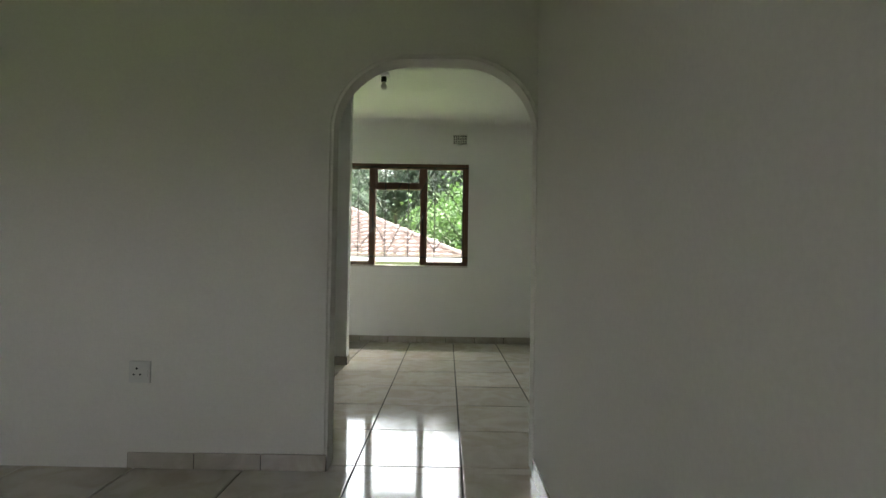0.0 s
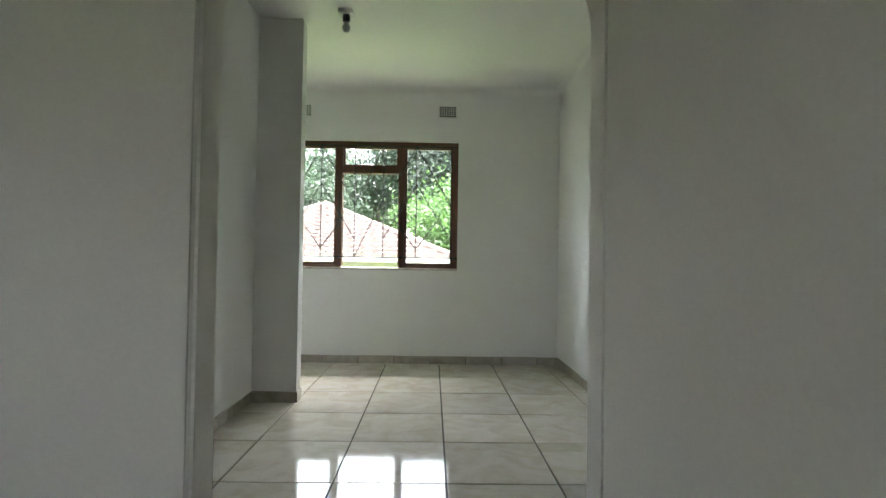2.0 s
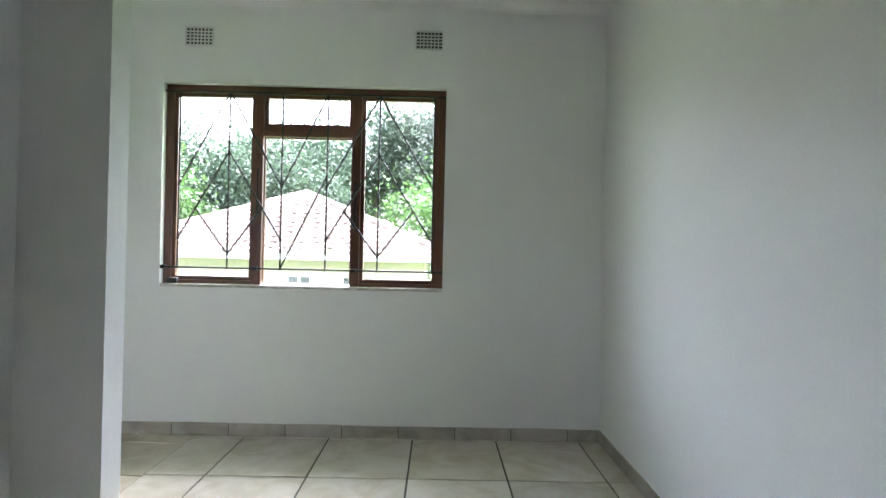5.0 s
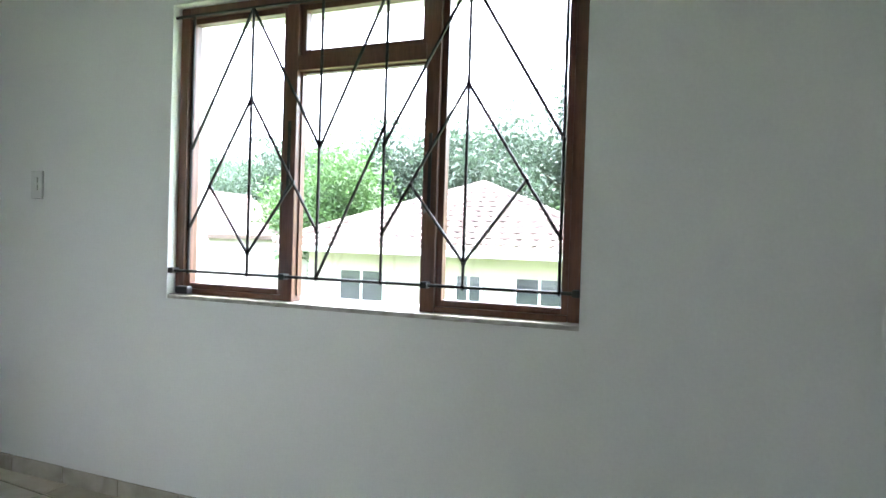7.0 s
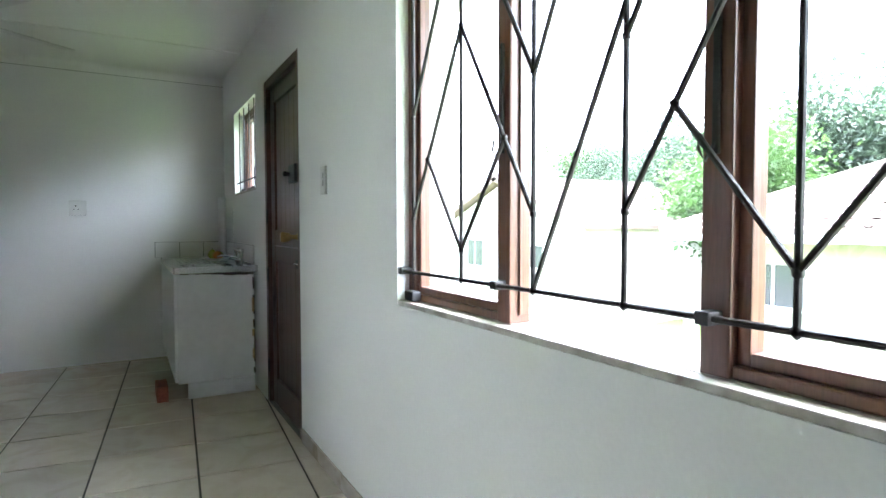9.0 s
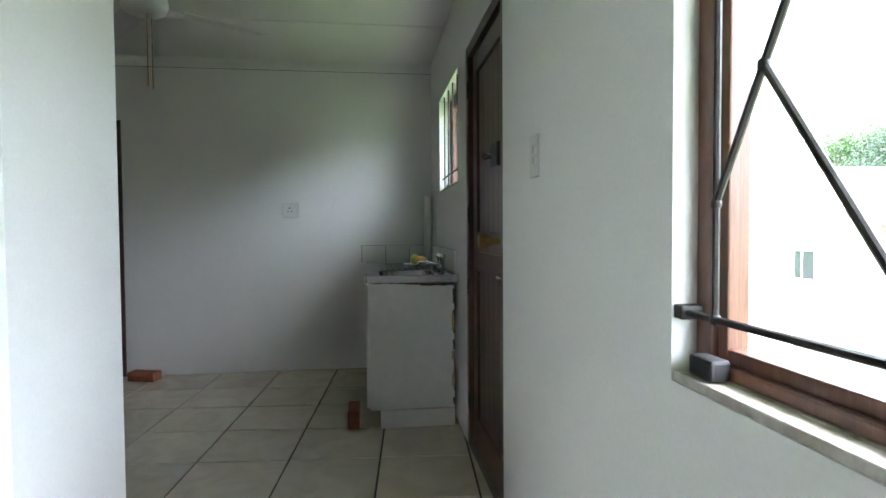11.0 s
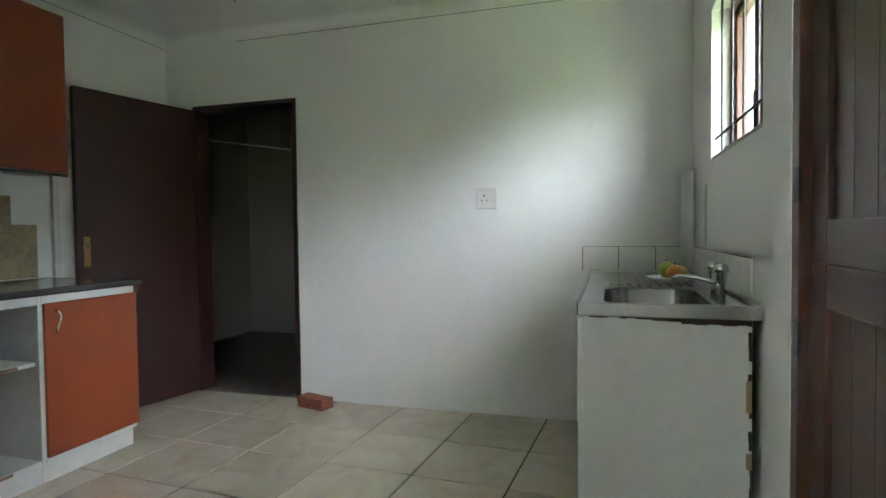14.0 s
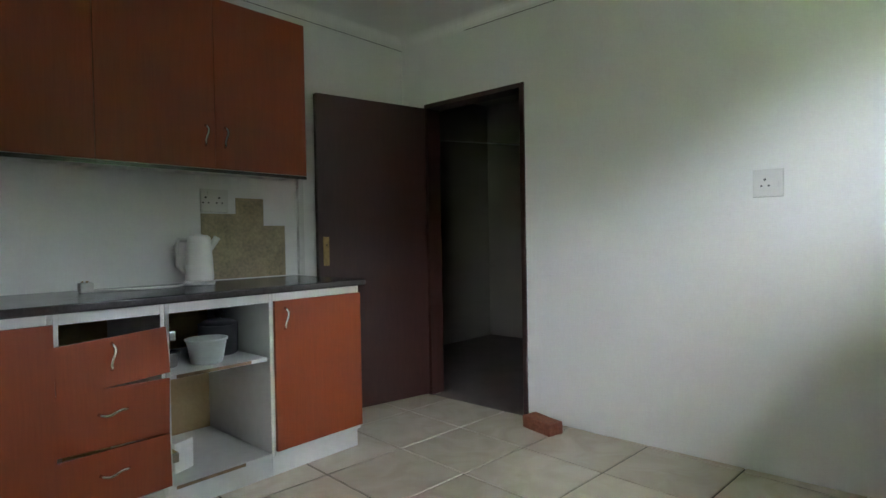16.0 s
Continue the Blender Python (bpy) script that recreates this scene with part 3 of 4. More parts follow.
# ---- air vents high on the window wall ----
def air_vent(x, z):
    v = thing("air_vent", "white pierced air brick vent high on wall", "air vent", (x, WALL_Y, z), group="air vents over window")
    # Dark sheet stands in for the shade inside the vent.
    part("backing", boxes((-0.082, 0.082, -0.004, -0.002, -0.052, 0.052)), DARK_PLASTIC, v, "dark sheet for the shade behind vent")
    part("frame", boxes((-0.085, 0.085, -0.014, -0.001, 0.050, 0.058), (-0.085, 0.085, -0.014, -0.001, -0.058, -0.050), (-0.085, -0.078, -0.014, -0.001, -0.050, 0.050), (0.078, 0.085, -0.014, -0.001, -0.050, 0.050)), SOCKET_WHITE, v)
    for i in range(1, 7):
        part("slat", boxes((-0.078 + i * 0.0223 - 0.0032, -0.078 + i * 0.0223 + 0.0032, -0.012, -0.003, -0.05, 0.05)), SOCKET_WHITE, v)
    for j in range(1, 5):
        part("slat", boxes((-0.078, 0.078, -0.0125, -0.0035, -0.05 + j * 0.02 - 0.003, -0.05 + j * 0.02 + 0.003)), SOCKET_WHITE, v)


air_vent(-1.132, 2.432)
air_vent(0.272, 2.442)


# ---- switches and sockets ----
def wall_plate(name, label, where, turn, w, h, holes, rockers, screws=True):
    """A wall plate facing local -y."""
    p = thing(name, label, name.replace("_", " "), where, turn)
    # Dark box peeks out below the plate as a painted shadow line.
    part("plate_shade", boxes((-w / 2 + 0.002, w / 2 - 0.002, -0.004, -0.0003, -h / 2 - 0.0006, h / 2 - 0.002)), DARK_PLASTIC, p, "dark strip for the shade under a plate")
    part("plate", boxes((-w / 2, w / 2, -0.011, -0.0005, -h / 2, h / 2), bevel=0.003), SOCKET_WHITE, p)
    for x, z, r in holes:
        part("hole", turned([(r, -0.0125), (r, -0.006)], 10, (x, 0, z), "Y"), DARK_PLASTIC, p, "dark socket hole")
    for x, z, rw, rh in rockers:
        part("rocker", boxes((x - rw / 2, x + rw / 2, -0.016, -0.010, z - rh / 2, z + rh / 2), bevel=0.002), SOCKET_WHITE, p)
    return p


SOCKET_HOLES = [(-0.012, 0.016, 0.0055), (-0.026, -0.012, 0.0045), (0.004, -0.012, 0.0045)]
wall_plate("wall_socket", "white square wall socket with switch", (KX, 4.92, 1.335), 90, 0.125, 0.125, SOCKET_HOLES, [(0.033, -0.008, 0.018, 0.03)])
wall_plate("wall_socket", "white square wall socket low on wall", (-1.281, ARCH_Y0, 0.445), 0, 0.10, 0.10, SOCKET_HOLES, [(0.033, -0.008, 0.018, 0.03)])
wall_plate("light_switch", "white upright light switch with two rockers", (-2.15, WALL_Y, 1.39), 0, 0.075, 0.13, [], [(0, 0.02, 0.024, 0.026), (0, -0.014, 0.024, 0.026)])
wall_plate("light_switch", "white upright light switch on dividing wall", (-1.70, PIL_Y1, 1.66), 180, 0.075, 0.12, [], [(0, 0.018, 0.024, 0.026), (0, -0.014, 0.024, 0.026)])

# bare bulb holder on the dining ceiling
lamp = thing("ceiling_lamp_holder", "bare bulb in white lamp holder on ceiling", "ceiling lamp", (-0.464, 4.434, DC))
part("rose", boxes((-0.05, 0.05, -0.05, 0.05, -0.03, -0.001), bevel=0.008), SOCKET_WHITE, lamp)
part("holder", turned([(0.022, -0.075), (0.026, -0.06), (0.024, -0.03)], 18), DARK_PLASTIC, lamp, "dark bulb holder", True)
part("bulb", turned([(0.006, -0.150), (0.02, -0.142), (0.028, -0.122), (0.026, -0.105), (0.014, -0.085), (0.013, -0.075)], 18), SOCKET_WHITE, lamp, "unlit pale glass bulb", True)


# ---- stable door ----
def stable_door():
    x0, x1, z1 = DOOR[0], DOOR[1], DOOR[3]
    d = thing("door_1", "dark stained timber stable door, closed, in white wall", "door", (0, WALL_Y + 0.03, 0), kind="structure")
    part("door_frame", boxes((x0, x0 + 0.055, -0.028, 0.08, 0, z1), (x1 - 0.055, x1, -0.028, 0.08, 0, z1), (x0 + 0.055, x1 - 0.055, -0.028, 0.08, z1 - 0.055, z1), bevel=0.004), DOOR_WOOD, d)
    a, b = x0 + 0.0555, x1 - 0.0555
    for z0, top, name, low in ((0.001, 1.0485, "lower_leaf", 0.17), (1.052, z1 - 0.056, "upper_leaf", 0.10)):
        leaf = part(name, boxes((a, a + 0.10, 0, 0.042, z0, top), (b - 0.10, b, 0, 0.042, z0, top), (a + 0.10, b - 0.10, 0, 0.042, z0, z0 + low), (a + 0.10, b - 0.10, 0, 0.042, top - 0.10, top), bevel=0.004), DOOR_WOOD, d)
        n = 5
        w = (b - a - 0.20) / n
        for i in range(n):
            part("board", boxes((a + 0.10 + i * w + 0.001, a + 0.10 + (i + 1) * w - 0.001, 0.014, 0.032, z0 + low, top - 0.10), bevel=0.002), DOOR_WOOD, leaf)
    # Unseen sheet added behind both leaves to stop daylight leaking through.
    part("backing", boxes((a, b, 0.0425, 0.05, 0.001, z1 - 0.056)), DOOR_WOOD, d)
    lockbox = part("rim_lock", boxes((b - 0.14, b - 0.005, -0.04, 0.0, 1.42, 1.52), bevel=0.008), BLACK_IRON, d, "black iron rim lock")
    part("lock_knob", turned([(0.012, -0.075), (0.016, -0.065), (0.010, -0.05), (0.010, -0.033)], 14, (b - 0.115, 0, 1.47), "Y"), BLACK_IRON, lockbox, "", True)
    knob = part("door_knob", turned([(0.026, -0.105), (0.03, -0.095), (0.024, -0.06), (0.014, -0.05), (0.012, -0.02), (0.028, -0.008), (0.028, 0.0)], 20, (b - 0.055, 0, 1.115), "Y"), BRASS, d, "worn brass door knob", True)
    part("keyhole_plate", boxes((b - 0.075, b - 0.035, -0.004, -0.0003, 1.058, 1.085), bevel=0.002), BRASS, knob)
    bolt = part("barrel_bolt", boxes((b - 0.09, b - 0.005, -0.014, -0.001, 0.935, 0.985), bevel=0.004), BLACK_IRON, d, "iron barrel bolt")
    part("bolt_rod", rod(bmesh.new(), (b - 0.10, -0.018, 0.96), (b + 0.03, -0.018, 0.96), 0.007), CHROME, bolt)
    for z in (0.25, 0.86, 1.24, 1.9):
        part("hinge", boxes((x0 + 0.035, x0 + 0.075, -0.034, -0.026, z - 0.045, z + 0.045), bevel=0.002), BLACK_IRON, d, "black butt hinge")
    return d


stable_door()
# Added block fills the hole under the door so no daylight leaks in.
solid("door_step", boxes((DOOR[0], DOOR[1], WALL_Y, OUT_Y + 0.2, -0.12, -0.001)), CONC_STEP, "grey cement filler under the door, added to stop light", "step")

# ---- kitchen window ----
glazed_window("window_2", "small brown timber kitchen window with bars", *KWIN, [-4.16], None, 0.045, 0.08)
kg = thing("burglar_bars", "dark iron burglar bars in small kitchen window", "burglar bars", (0, WALL_Y + 0.02, 0))
for i in range(4):
    x = KWIN[0] + 0.14 + i * 0.205
    part("bar", rod(bmesh.new(), (x, 0, KWIN[2] + 0.001), (x, 0, KWIN[3] - 0.001), 0.0048, 8), BLACK_IRON, kg)
part("bar", rod(bmesh.new(), (KWIN[0] + 0.001, 0, KWIN[2] + 0.10), (KWIN[1] - 0.001, 0, KWIN[2] + 0.10), 0.0055, 8), BLACK_IRON, kg)


# ---- flush door standing open ----
fd = thing("door_2", "dark brown flush interior door standing open", "door", (KX + 0.02, END_DOOR[0] + 0.0, 0), -12, kind="structure")
part("leaf", boxes((0.0, 0.815, -0.02, 0.02, 0.012, 2.02), bevel=0.003), FLUSH_WOOD, fd)
plate = part("lock_plate", boxes((0.745, 0.785, 0.0203, 0.0235, 0.95, 1.13), bevel=0.002), BRASS, fd, "worn brass lock plate")
part("spindle", turned([(0.006, 0.0), (0.006, 0.03)], 10, (0.765, 0.022, 1.08), "Y"), BRASS, plate)
frame_bm = boxes((KX - 0.118, KX + 0.012, END_DOOR[0], END_DOOR[0] + 0.03, 0, END_DOOR[3]), (KX - 0.118, KX + 0.012, END_DOOR[1] - 0.03, END_DOOR[1], 0, END_DOOR[3]), (KX - 0.118, KX + 0.012, END_DOOR[0] + 0.03, END_DOOR[1] - 0.03, END_DOOR[3] - 0.03, END_DOOR[3]), bevel=0.003)
solid("trim_door_frame", frame_bm, FLUSH_WOOD, "dark brown door frame in white wall", "door frame")


# ---- sink unit ----
SX0, SX1, SY0 = KX, -3.715, 5.56
sink = thing("sink_unit", "white kitchen sink cabinet with steel drainer top", "sink unit", (0, 0, 0))
part("side_panel", boxes((SX1 - 0.018, SX1, SY0, WALL_Y - 0.03, 0.11, 0.855), bevel=0.002), WHITE_BOARD, sink)
part("side_panel", boxes((SX0 + 0.01, SX0 + 0.028, SY0 + 0.03, WALL_Y - 0.01, 0.0, 0.855)), WHITE_BOARD, sink)
part("plinth", boxes((SX1 - 0.03, SX1 - 0.004, SY0 + 0.06, WALL_Y - 0.03, 0.0, 0.105), bevel=0.002), WHITE_BOARD, sink)
part("floor_panel", boxes((SX0 + 0.03, SX1 - 0.02, SY0 + 0.03, WALL_Y - 0.03, 0.11, 0.128)), WHITE_BOARD, sink)
part("back_rail", boxes((SX0 + 0.03, SX1 - 0.02, WALL_Y - 0.05, WALL_Y - 0.03, 0.5, 0.85)), HARDBOARD, sink)
nd = 3
dw = (SX1 - SX0 - 0.02) / nd
for i in range(nd):
    dr_ = part("door", boxes((SX0 + 0.012 + i * dw, SX0 + 0.010 + (i + 1) * dw - 0.003, SY0 - 0.018, SY0 - 0.001, 0.12, 0.845), bevel=0.002), WHITE_BOARD, sink, "white laminate door")
bx0, bx1, by0, by1 = -4.36, -3.79, SY0 + 0.065, WALL_Y - 0.115


def rounded_loop(x0, x1, y0, y1, r, steps=6):
    pts = []
    for cx, cy, a0 in ((x1 - r, y1 - r, 0), (x0 + r, y1 - r, 90), (x0 + r, y0 + r, 180), (x1 - r, y0 + r, 270)):
        pts += [(cx + r * math.cos(radians(a0 + 90 * k / steps)), cy + r * math.sin(radians(a0 + 90 * k / steps))) for k in range(steps + 1)]
    return pts


def skin(loops):
    """Faces between rings of equal length, each given as (points, z)."""
    bm = bmesh.new()
    rings = [[bm.verts.new((x, y, z)) for x, y in pts] for pts, z in loops]
    for lo, hi in zip(rings, rings[1:]):
        for k in range(len(lo)):
            bm.faces.new((lo[k], lo[(k + 1) % len(lo)], hi[(k + 1) % len(lo)], hi[k]))
    return bm, rings


tx0, tx1, ty0, ty1 = SX0 + 0.002, SX1 + 0.006, SY0 - 0.018, WALL_Y - 0.005
hole = rounded_loop(bx0, bx1, by0, by1, 0.10)
edge = rounded_loop(tx0, tx1, ty0, ty1, 0.004)
top, rings = skin([(edge, 0.868), (edge, 0.888), (rounded_loop(bx0 - 0.012, bx1 + 0.012, by0 - 0.012, by1 + 0.012, 0.11), 0.888), (hole, 0.882), (rounded_loop(bx0 - 0.001, bx1 + 0.001, by0 - 0.001, by1 + 0.001, 0.10), 0.868)])
bmesh.ops.recalc_face_normals(top, faces=top.faces)
part("worktop", top, STEEL, sink, "pressed stainless steel sink top")
bowl_bm, rings = skin([(hole, 0.880), (rounded_loop(bx0 + 0.008, bx1 - 0.008, by0 + 0.008, by1 - 0.008, 0.095), 0.77), (rounded_loop(bx0 + 0.03, bx1 - 0.03, by0 + 0.03, by1 - 0.03, 0.08), 0.725), (rounded_loop(bx0 + 0.08, bx1 - 0.08, by0 + 0.08, by1 - 0.08, 0.05), 0.718)])
bowl_bm.faces.new(rings[-1])
bmesh.ops.recalc_face_normals(bowl_bm, faces=bowl_bm.faces)
bowl_part = part("bowl", bowl_bm, STEEL, sink, "deep pressed steel bowl with rounded corners", True)
part("waste", turned([(0.034, 0.0), (0.036, 0.004), (0.02, 0.002), (0.001, 0.0015)], 20, ((bx0 + bx1) / 2, (by0 + by1) / 2, 0.7185)), CHROME, bowl_part, smooth=True)
part("rim", boxes((SX0 + 0.002, SX1 + 0.014, SY0 - 0.024, SY0 - 0.014, 0.858, 0.900), (SX1 + 0.002, SX1 + 0.014, SY0 - 0.014, WALL_Y - 0.005, 0.855, 0.900), (SX0 + 0.002, SX1, WALL_Y - 0.02, WALL_Y - 0.005, 0.888, 0.900), bevel=0.004), STEEL, sink)
for i in range(9):
    y = SY0 + 0.08 + i * 0.042
    part("drainer_rib", boxes((-5.02, -4.45, y, y + 0.014, 0.886, 0.893), bevel=0.003), STEEL, sink)
DAMP = surface("rotten_wet_board", (0.07, 0.045, 0.03), rough=0.9, vary=0.3, grain=120, stain=20, bump=0.6)
rng_d = random.Random(3)
bm = bmesh.new()
yy = SY0 + 0.02
while yy < WALL_Y - 0.04:
    w = rng_d.uniform(0.02, 0.05)
    drop = 0.004 + 0.016 * min(1, max(0.1, (yy - SY0 - 0.1) / 0.25)) + rng_d.uniform(-0.002, 0.003)
    box(bm, SX1 - 0.012, SX1 + 0.0012, yy, min(yy + w, WALL_Y - 0.031), 0.856 - drop, 0.856)
    yy += w
part("damp_edge", bm, DAMP, sink, "ragged rotten board edge under steel rim")
zz = 0.13
while zz < 0.83:
    dz = rng_d.uniform(0.015, 0.05)
    part("flake", boxes((SX1 - 0.012, SX1 + 0.001, WALL_Y - 0.034 - rng_d.uniform(0.001, 0.008), WALL_Y - 0.0302, zz, zz + dz)), DAMP, sink, "dark flaking panel edge")
    zz += dz + rng_d.choice((0.0, 0.0, 0.04))

for zc, hc in ((0.62, 0.10), (0.42, 0.05), (0.27, 0.07)):
    part("chipped_edge", boxes((SX1 - 0.012, SX1 + 0.0012, WALL_Y - 0.047, WALL_Y - 0.0305, zc - hc / 2, zc + hc / 2), bevel=0.001), HARDBOARD, sink, "chipped swollen board edge")

tap = thing("sink_mixer_tap", "chrome sink mixer tap with two handles", "tap", (-4.12, WALL_Y - 0.06, 0.888))
part("body", boxes((-0.09, 0.09, -0.018, 0.018, 0.02, 0.05), bevel=0.008), CHROME, tap, smooth=False)
for s in (-0.08, 0.08):
    part("stem", turned([(0.013, 0.0), (0.013, 0.05), (0.017, 0.055), (0.017, 0.085), (0.024, 0.09), (0.022, 0.115), (0.008, 0.12)], 14, (s, 0, 0)), CHROME, tap, smooth=True)
part("spout", tube([(0, -0.005, 0.04), (-0.008, -0.03, 0.052), (-0.02, -0.08, 0.062), (-0.032, -0.13, 0.066), (-0.038, -0.155, 0.055)], 0.009, 10), CHROME, tap, smooth=True)

LEMON = surface("green_yellow_fruit_skin", (0.42, 0.42, 0.06), rough=0.4, vary=0.15, grain=40, stain=14)
ORANGE = surface("orange_fruit_skin", (0.6, 0.26, 0.04), rough=0.45, vary=0.1, grain=90, stain=14)
plate_t = thing("plate", "white shallow plate on sink drainer", "plate", (-4.62, WALL_Y - 0.17, 0.893))
part("dish", turned([(0.05, 0.0), (0.07, 0.004), (0.11, 0.018), (0.108, 0.021), (0.065, 0.009), (0.001, 0.008)], 28), SOCKET_WHITE, plate_t, smooth=True)


def fruit(name, label, where, r, material, squash):
    bm = bmesh.new()
    bmesh.ops.create_uvsphere(bm, u_segments=20, v_segments=14, radius=r)
    for v in bm.verts:
        k = noise.noise(v.co * 30) * 0.03 + 1
        taper = 1 - 0.25 * max(0, v.co.z / r) ** 2
        v.co = Vector((v.co.x * k * taper, v.co.y * k * taper, v.co.z * squash * k + r * squash))
    f = thing(name, label, "fruit", where)
    part("flesh", bm, material, f, smooth=True)
    part("stalk", rod(bmesh.new(), (0, 0, r * squash * 1.9), (0.002, 0, r * squash * 2.1 + 0.004), 0.003, 6), BLACK_IRON, f)


fruit("pear", "yellow green pear on a plate", (-4.64, WALL_Y - 0.19, 0.902), 0.036, LEMON, 1.15)
fruit("lemon", "yellow green fruit on a plate", (-4.66, WALL_Y - 0.13, 0.902), 0.033, LEMON, 0.95)
fruit("orange", "orange fruit on a plate", (-4.57, WALL_Y - 0.16, 0.902), 0.037, ORANGE, 0.95)

# wall tiles over the sink
up = thing("tile_upstand", "white wall tile upstand above the sink", "wall tiles", (0, 0, 0), kind="structure")
part("grout", boxes((KX + 0.0003, KX + 0.004, 5.492, WALL_Y - 0.012, 0.9005, 1.037), (KX + 0.004, -3.86, WALL_Y - 0.004, WALL_Y - 0.0003, 0.9005, 1.037)), GROUT, up, "dark dirty joints")
y = 5.494
while y < WALL_Y - 0.02:
    e = min(y + 0.198, WALL_Y - 0.014)
    part("tile", boxes((KX + 0.0005, KX + 0.009, y + 0.002, e, 0.9015, 1.035), bevel=0.0015), WHITE_TILE, up)
    y += 0.2
x = KX + 0.012
while x < -3.85:
    part("tile", boxes((x + 0.002, x + 0.15, WALL_Y - 0.009, WALL_Y - 0.0005, 0.9015, 1.035), bevel=0.0015), WHITE_TILE, up)
    if -4.86 > x > -5.0:
        for z in (1.039, 1.191):
            part("tile", boxes((x + 0.002, x + 0.15, WALL_Y - 0.009, WALL_Y - 0.0005, z, z + 0.15), bevel=0.0015), WHITE_TILE, up)
    x += 0.152


def loose_brick(label, where, turn, tip=0):
    bm = boxes((-0.11, 0.11, -0.052, 0.052, 0.0, 0.07), bevel=0.006)
    bmesh.ops.subdivide_edges(bm, edges=bm.edges, cuts=2, use_grid_fill=True)
    for v in bm.verts:
        v.co += Vector((noise.noise(v.co * 40), noise.noise(v.co * 40 + Vector((9, 0, 0))), noise.noise(v.co * 40 + Vector((0, 9, 0))) * (v.co.z > 0.01))) * 0.004
    ob = new("brick", mesh_of("brick", bm, BRICK))
    ob.matrix_basis = pose(*where, tip, 0, turn)
    tagged(ob, label, "brick")


loose_brick("red clay brick lying on the floor by doorway", (KX + 0.15, 3.80, 0.001), 75)
loose_brick("dark red brick propping the corner of sink cabinet", (SX1 - 0.115, SY0 - 0.062, 0.054), 0, 90)


# ---- kitchen base cabinets ----
CF, CX1 = 3.18, -4.25      # front plane and free end
CB = KY + 0.01


def wavy_handle(parent, where, upright=True):
    pts = []
    for k in range(13):
        u = k / 12
        a = (u - 0.5) * 0.10
        w = 0.007 * math.sin(u * 2 * math.pi)
        d = 0.024 * math.sin(math.pi * min(1, max(0, u * 1.0))) ** 0.35 if 0 < u < 1 else 0.0
        pts.append((where[0] + (w if upright else a), where[1] + d, where[2] + (a if upright else w)))
    return part("handle", tube(pts, 0.0055, 8), CHROME, parent, "wavy satin chrome handle", True)


def carcass(name, label, x0, x1):
    c = thing(name, label, "cabinet", (0, 0, 0), group="kitchen base cabinets")
    part("side_panel", boxes((x0 + 0.001, x0 + 0.017, CB, CF, 0.10, 0.865), bevel=0.001), WHITE_BOARD, c)
    part("side_panel", boxes((x1 - 0.017, x1 - 0.001, CB, CF, 0.10, 0.865), bevel=0.001), WHITE_BOARD, c)
    part("floor_panel", boxes((x0 + 0.018, x1 - 0.018, CB, CF, 0.10, 0.118), bevel=0.001), WHITE_BOARD, c)
    part("back_panel", boxes((x0 + 0.018, x1 - 0.018, CB, CB + 0.005, 0.12, 0.86)), HARDBOARD, c, "tan hardboard back panel")
    part("top_rail", boxes((x0 + 0.0175, x1 - 0.0175, CF - 0.016, CF, 0.825, 0.865), bevel=0.001), WHITE_BOARD, c)
    part("plinth", boxes((x0 + 0.001, x1 - 0.001, CF - 0.045, CF - 0.028, 0.0, 0.098), bevel=0.001), WHITE_BOARD, c)
    return c


X_A, X_B, X_C, X_D = CX1, -3.735, -3.25, -2.87
ca = carcass("base_cabinet", "white base cabinet with cherry laminate door", X_A, X_B)
dd = part("door", boxes((X_A + 0.002, X_B - 0.002, CF + 0.002, CF + 0.019, 0.125, 0.83), bevel=0.002), CHERRY, ca, "cherry laminate door")
wavy_handle(dd, (X_B - 0.055, CF + 0.019, 0.745))
cb_ = carcass("base_cabinet", "open white base cabinet with its door missing", X_B, X_C)
part("shelf", boxes((X_B + 0.019, X_C - 0.019, CB + 0.01, CF - 0.02, 0.55, 0.567), bevel=0.001), WHITE_BOARD, cb_, "white shelf with chipped front edge")
part("shelf_edge", boxes((X_B + 0.10, X_C - 0.05, CF - 0.0195, CF - 0.0185, 0.551, 0.566)), CHIPBOARD, cb_, "bare chipboard edge")
part("floor_edge", boxes((X_B + 0.15, X_C - 0.03, CF + 0.0005, CF + 0.0015, 0.102, 0.116)), CHIPBOARD, cb_, "bare chipboard edge")
for z in (0.73, 0.23):
    part("hinge", boxes((X_C - 0.046, X_C - 0.0175, CF - 0.07, CF - 0.005, z - 0.02, z + 0.02), bevel=0.004), CHROME, cb_, "orphaned steel cabinet hinge")
cc = carcass("drawer_cabinet", "white cabinet with three crooked cherry drawer fronts", X_C, X_D)
for z0, z1, tilt, upright in ((0.125, 0.345, 1.0, False), (0.35, 0.575, -1.5, False), (0.575, 0.765, 4.0, True)):
    bm = boxes((-0.195, 0.195, 0.002, 0.019, -(z1 - z0) / 2 + 0.002, (z1 - z0) / 2 - 0.002), bevel=0.002)
    bmesh.ops.rotate(bm, verts=bm.verts, cent=(0, 0, 0), matrix=Matrix.Rotation(radians(tilt), 3, "Y"))
    fr_ = part("drawer_front", bm, CHERRY, cc, "crooked cherry drawer front", where=((X_C + X_D) / 2, CF, (z0 + z1) / 2))
    wavy_handle(fr_, (0.01, 0.019, 0.02), upright)
X_E = KE - 0.005
cd_ = carcass("base_cabinet", "white base cabinet with cherry laminate door", X_D, X_E)
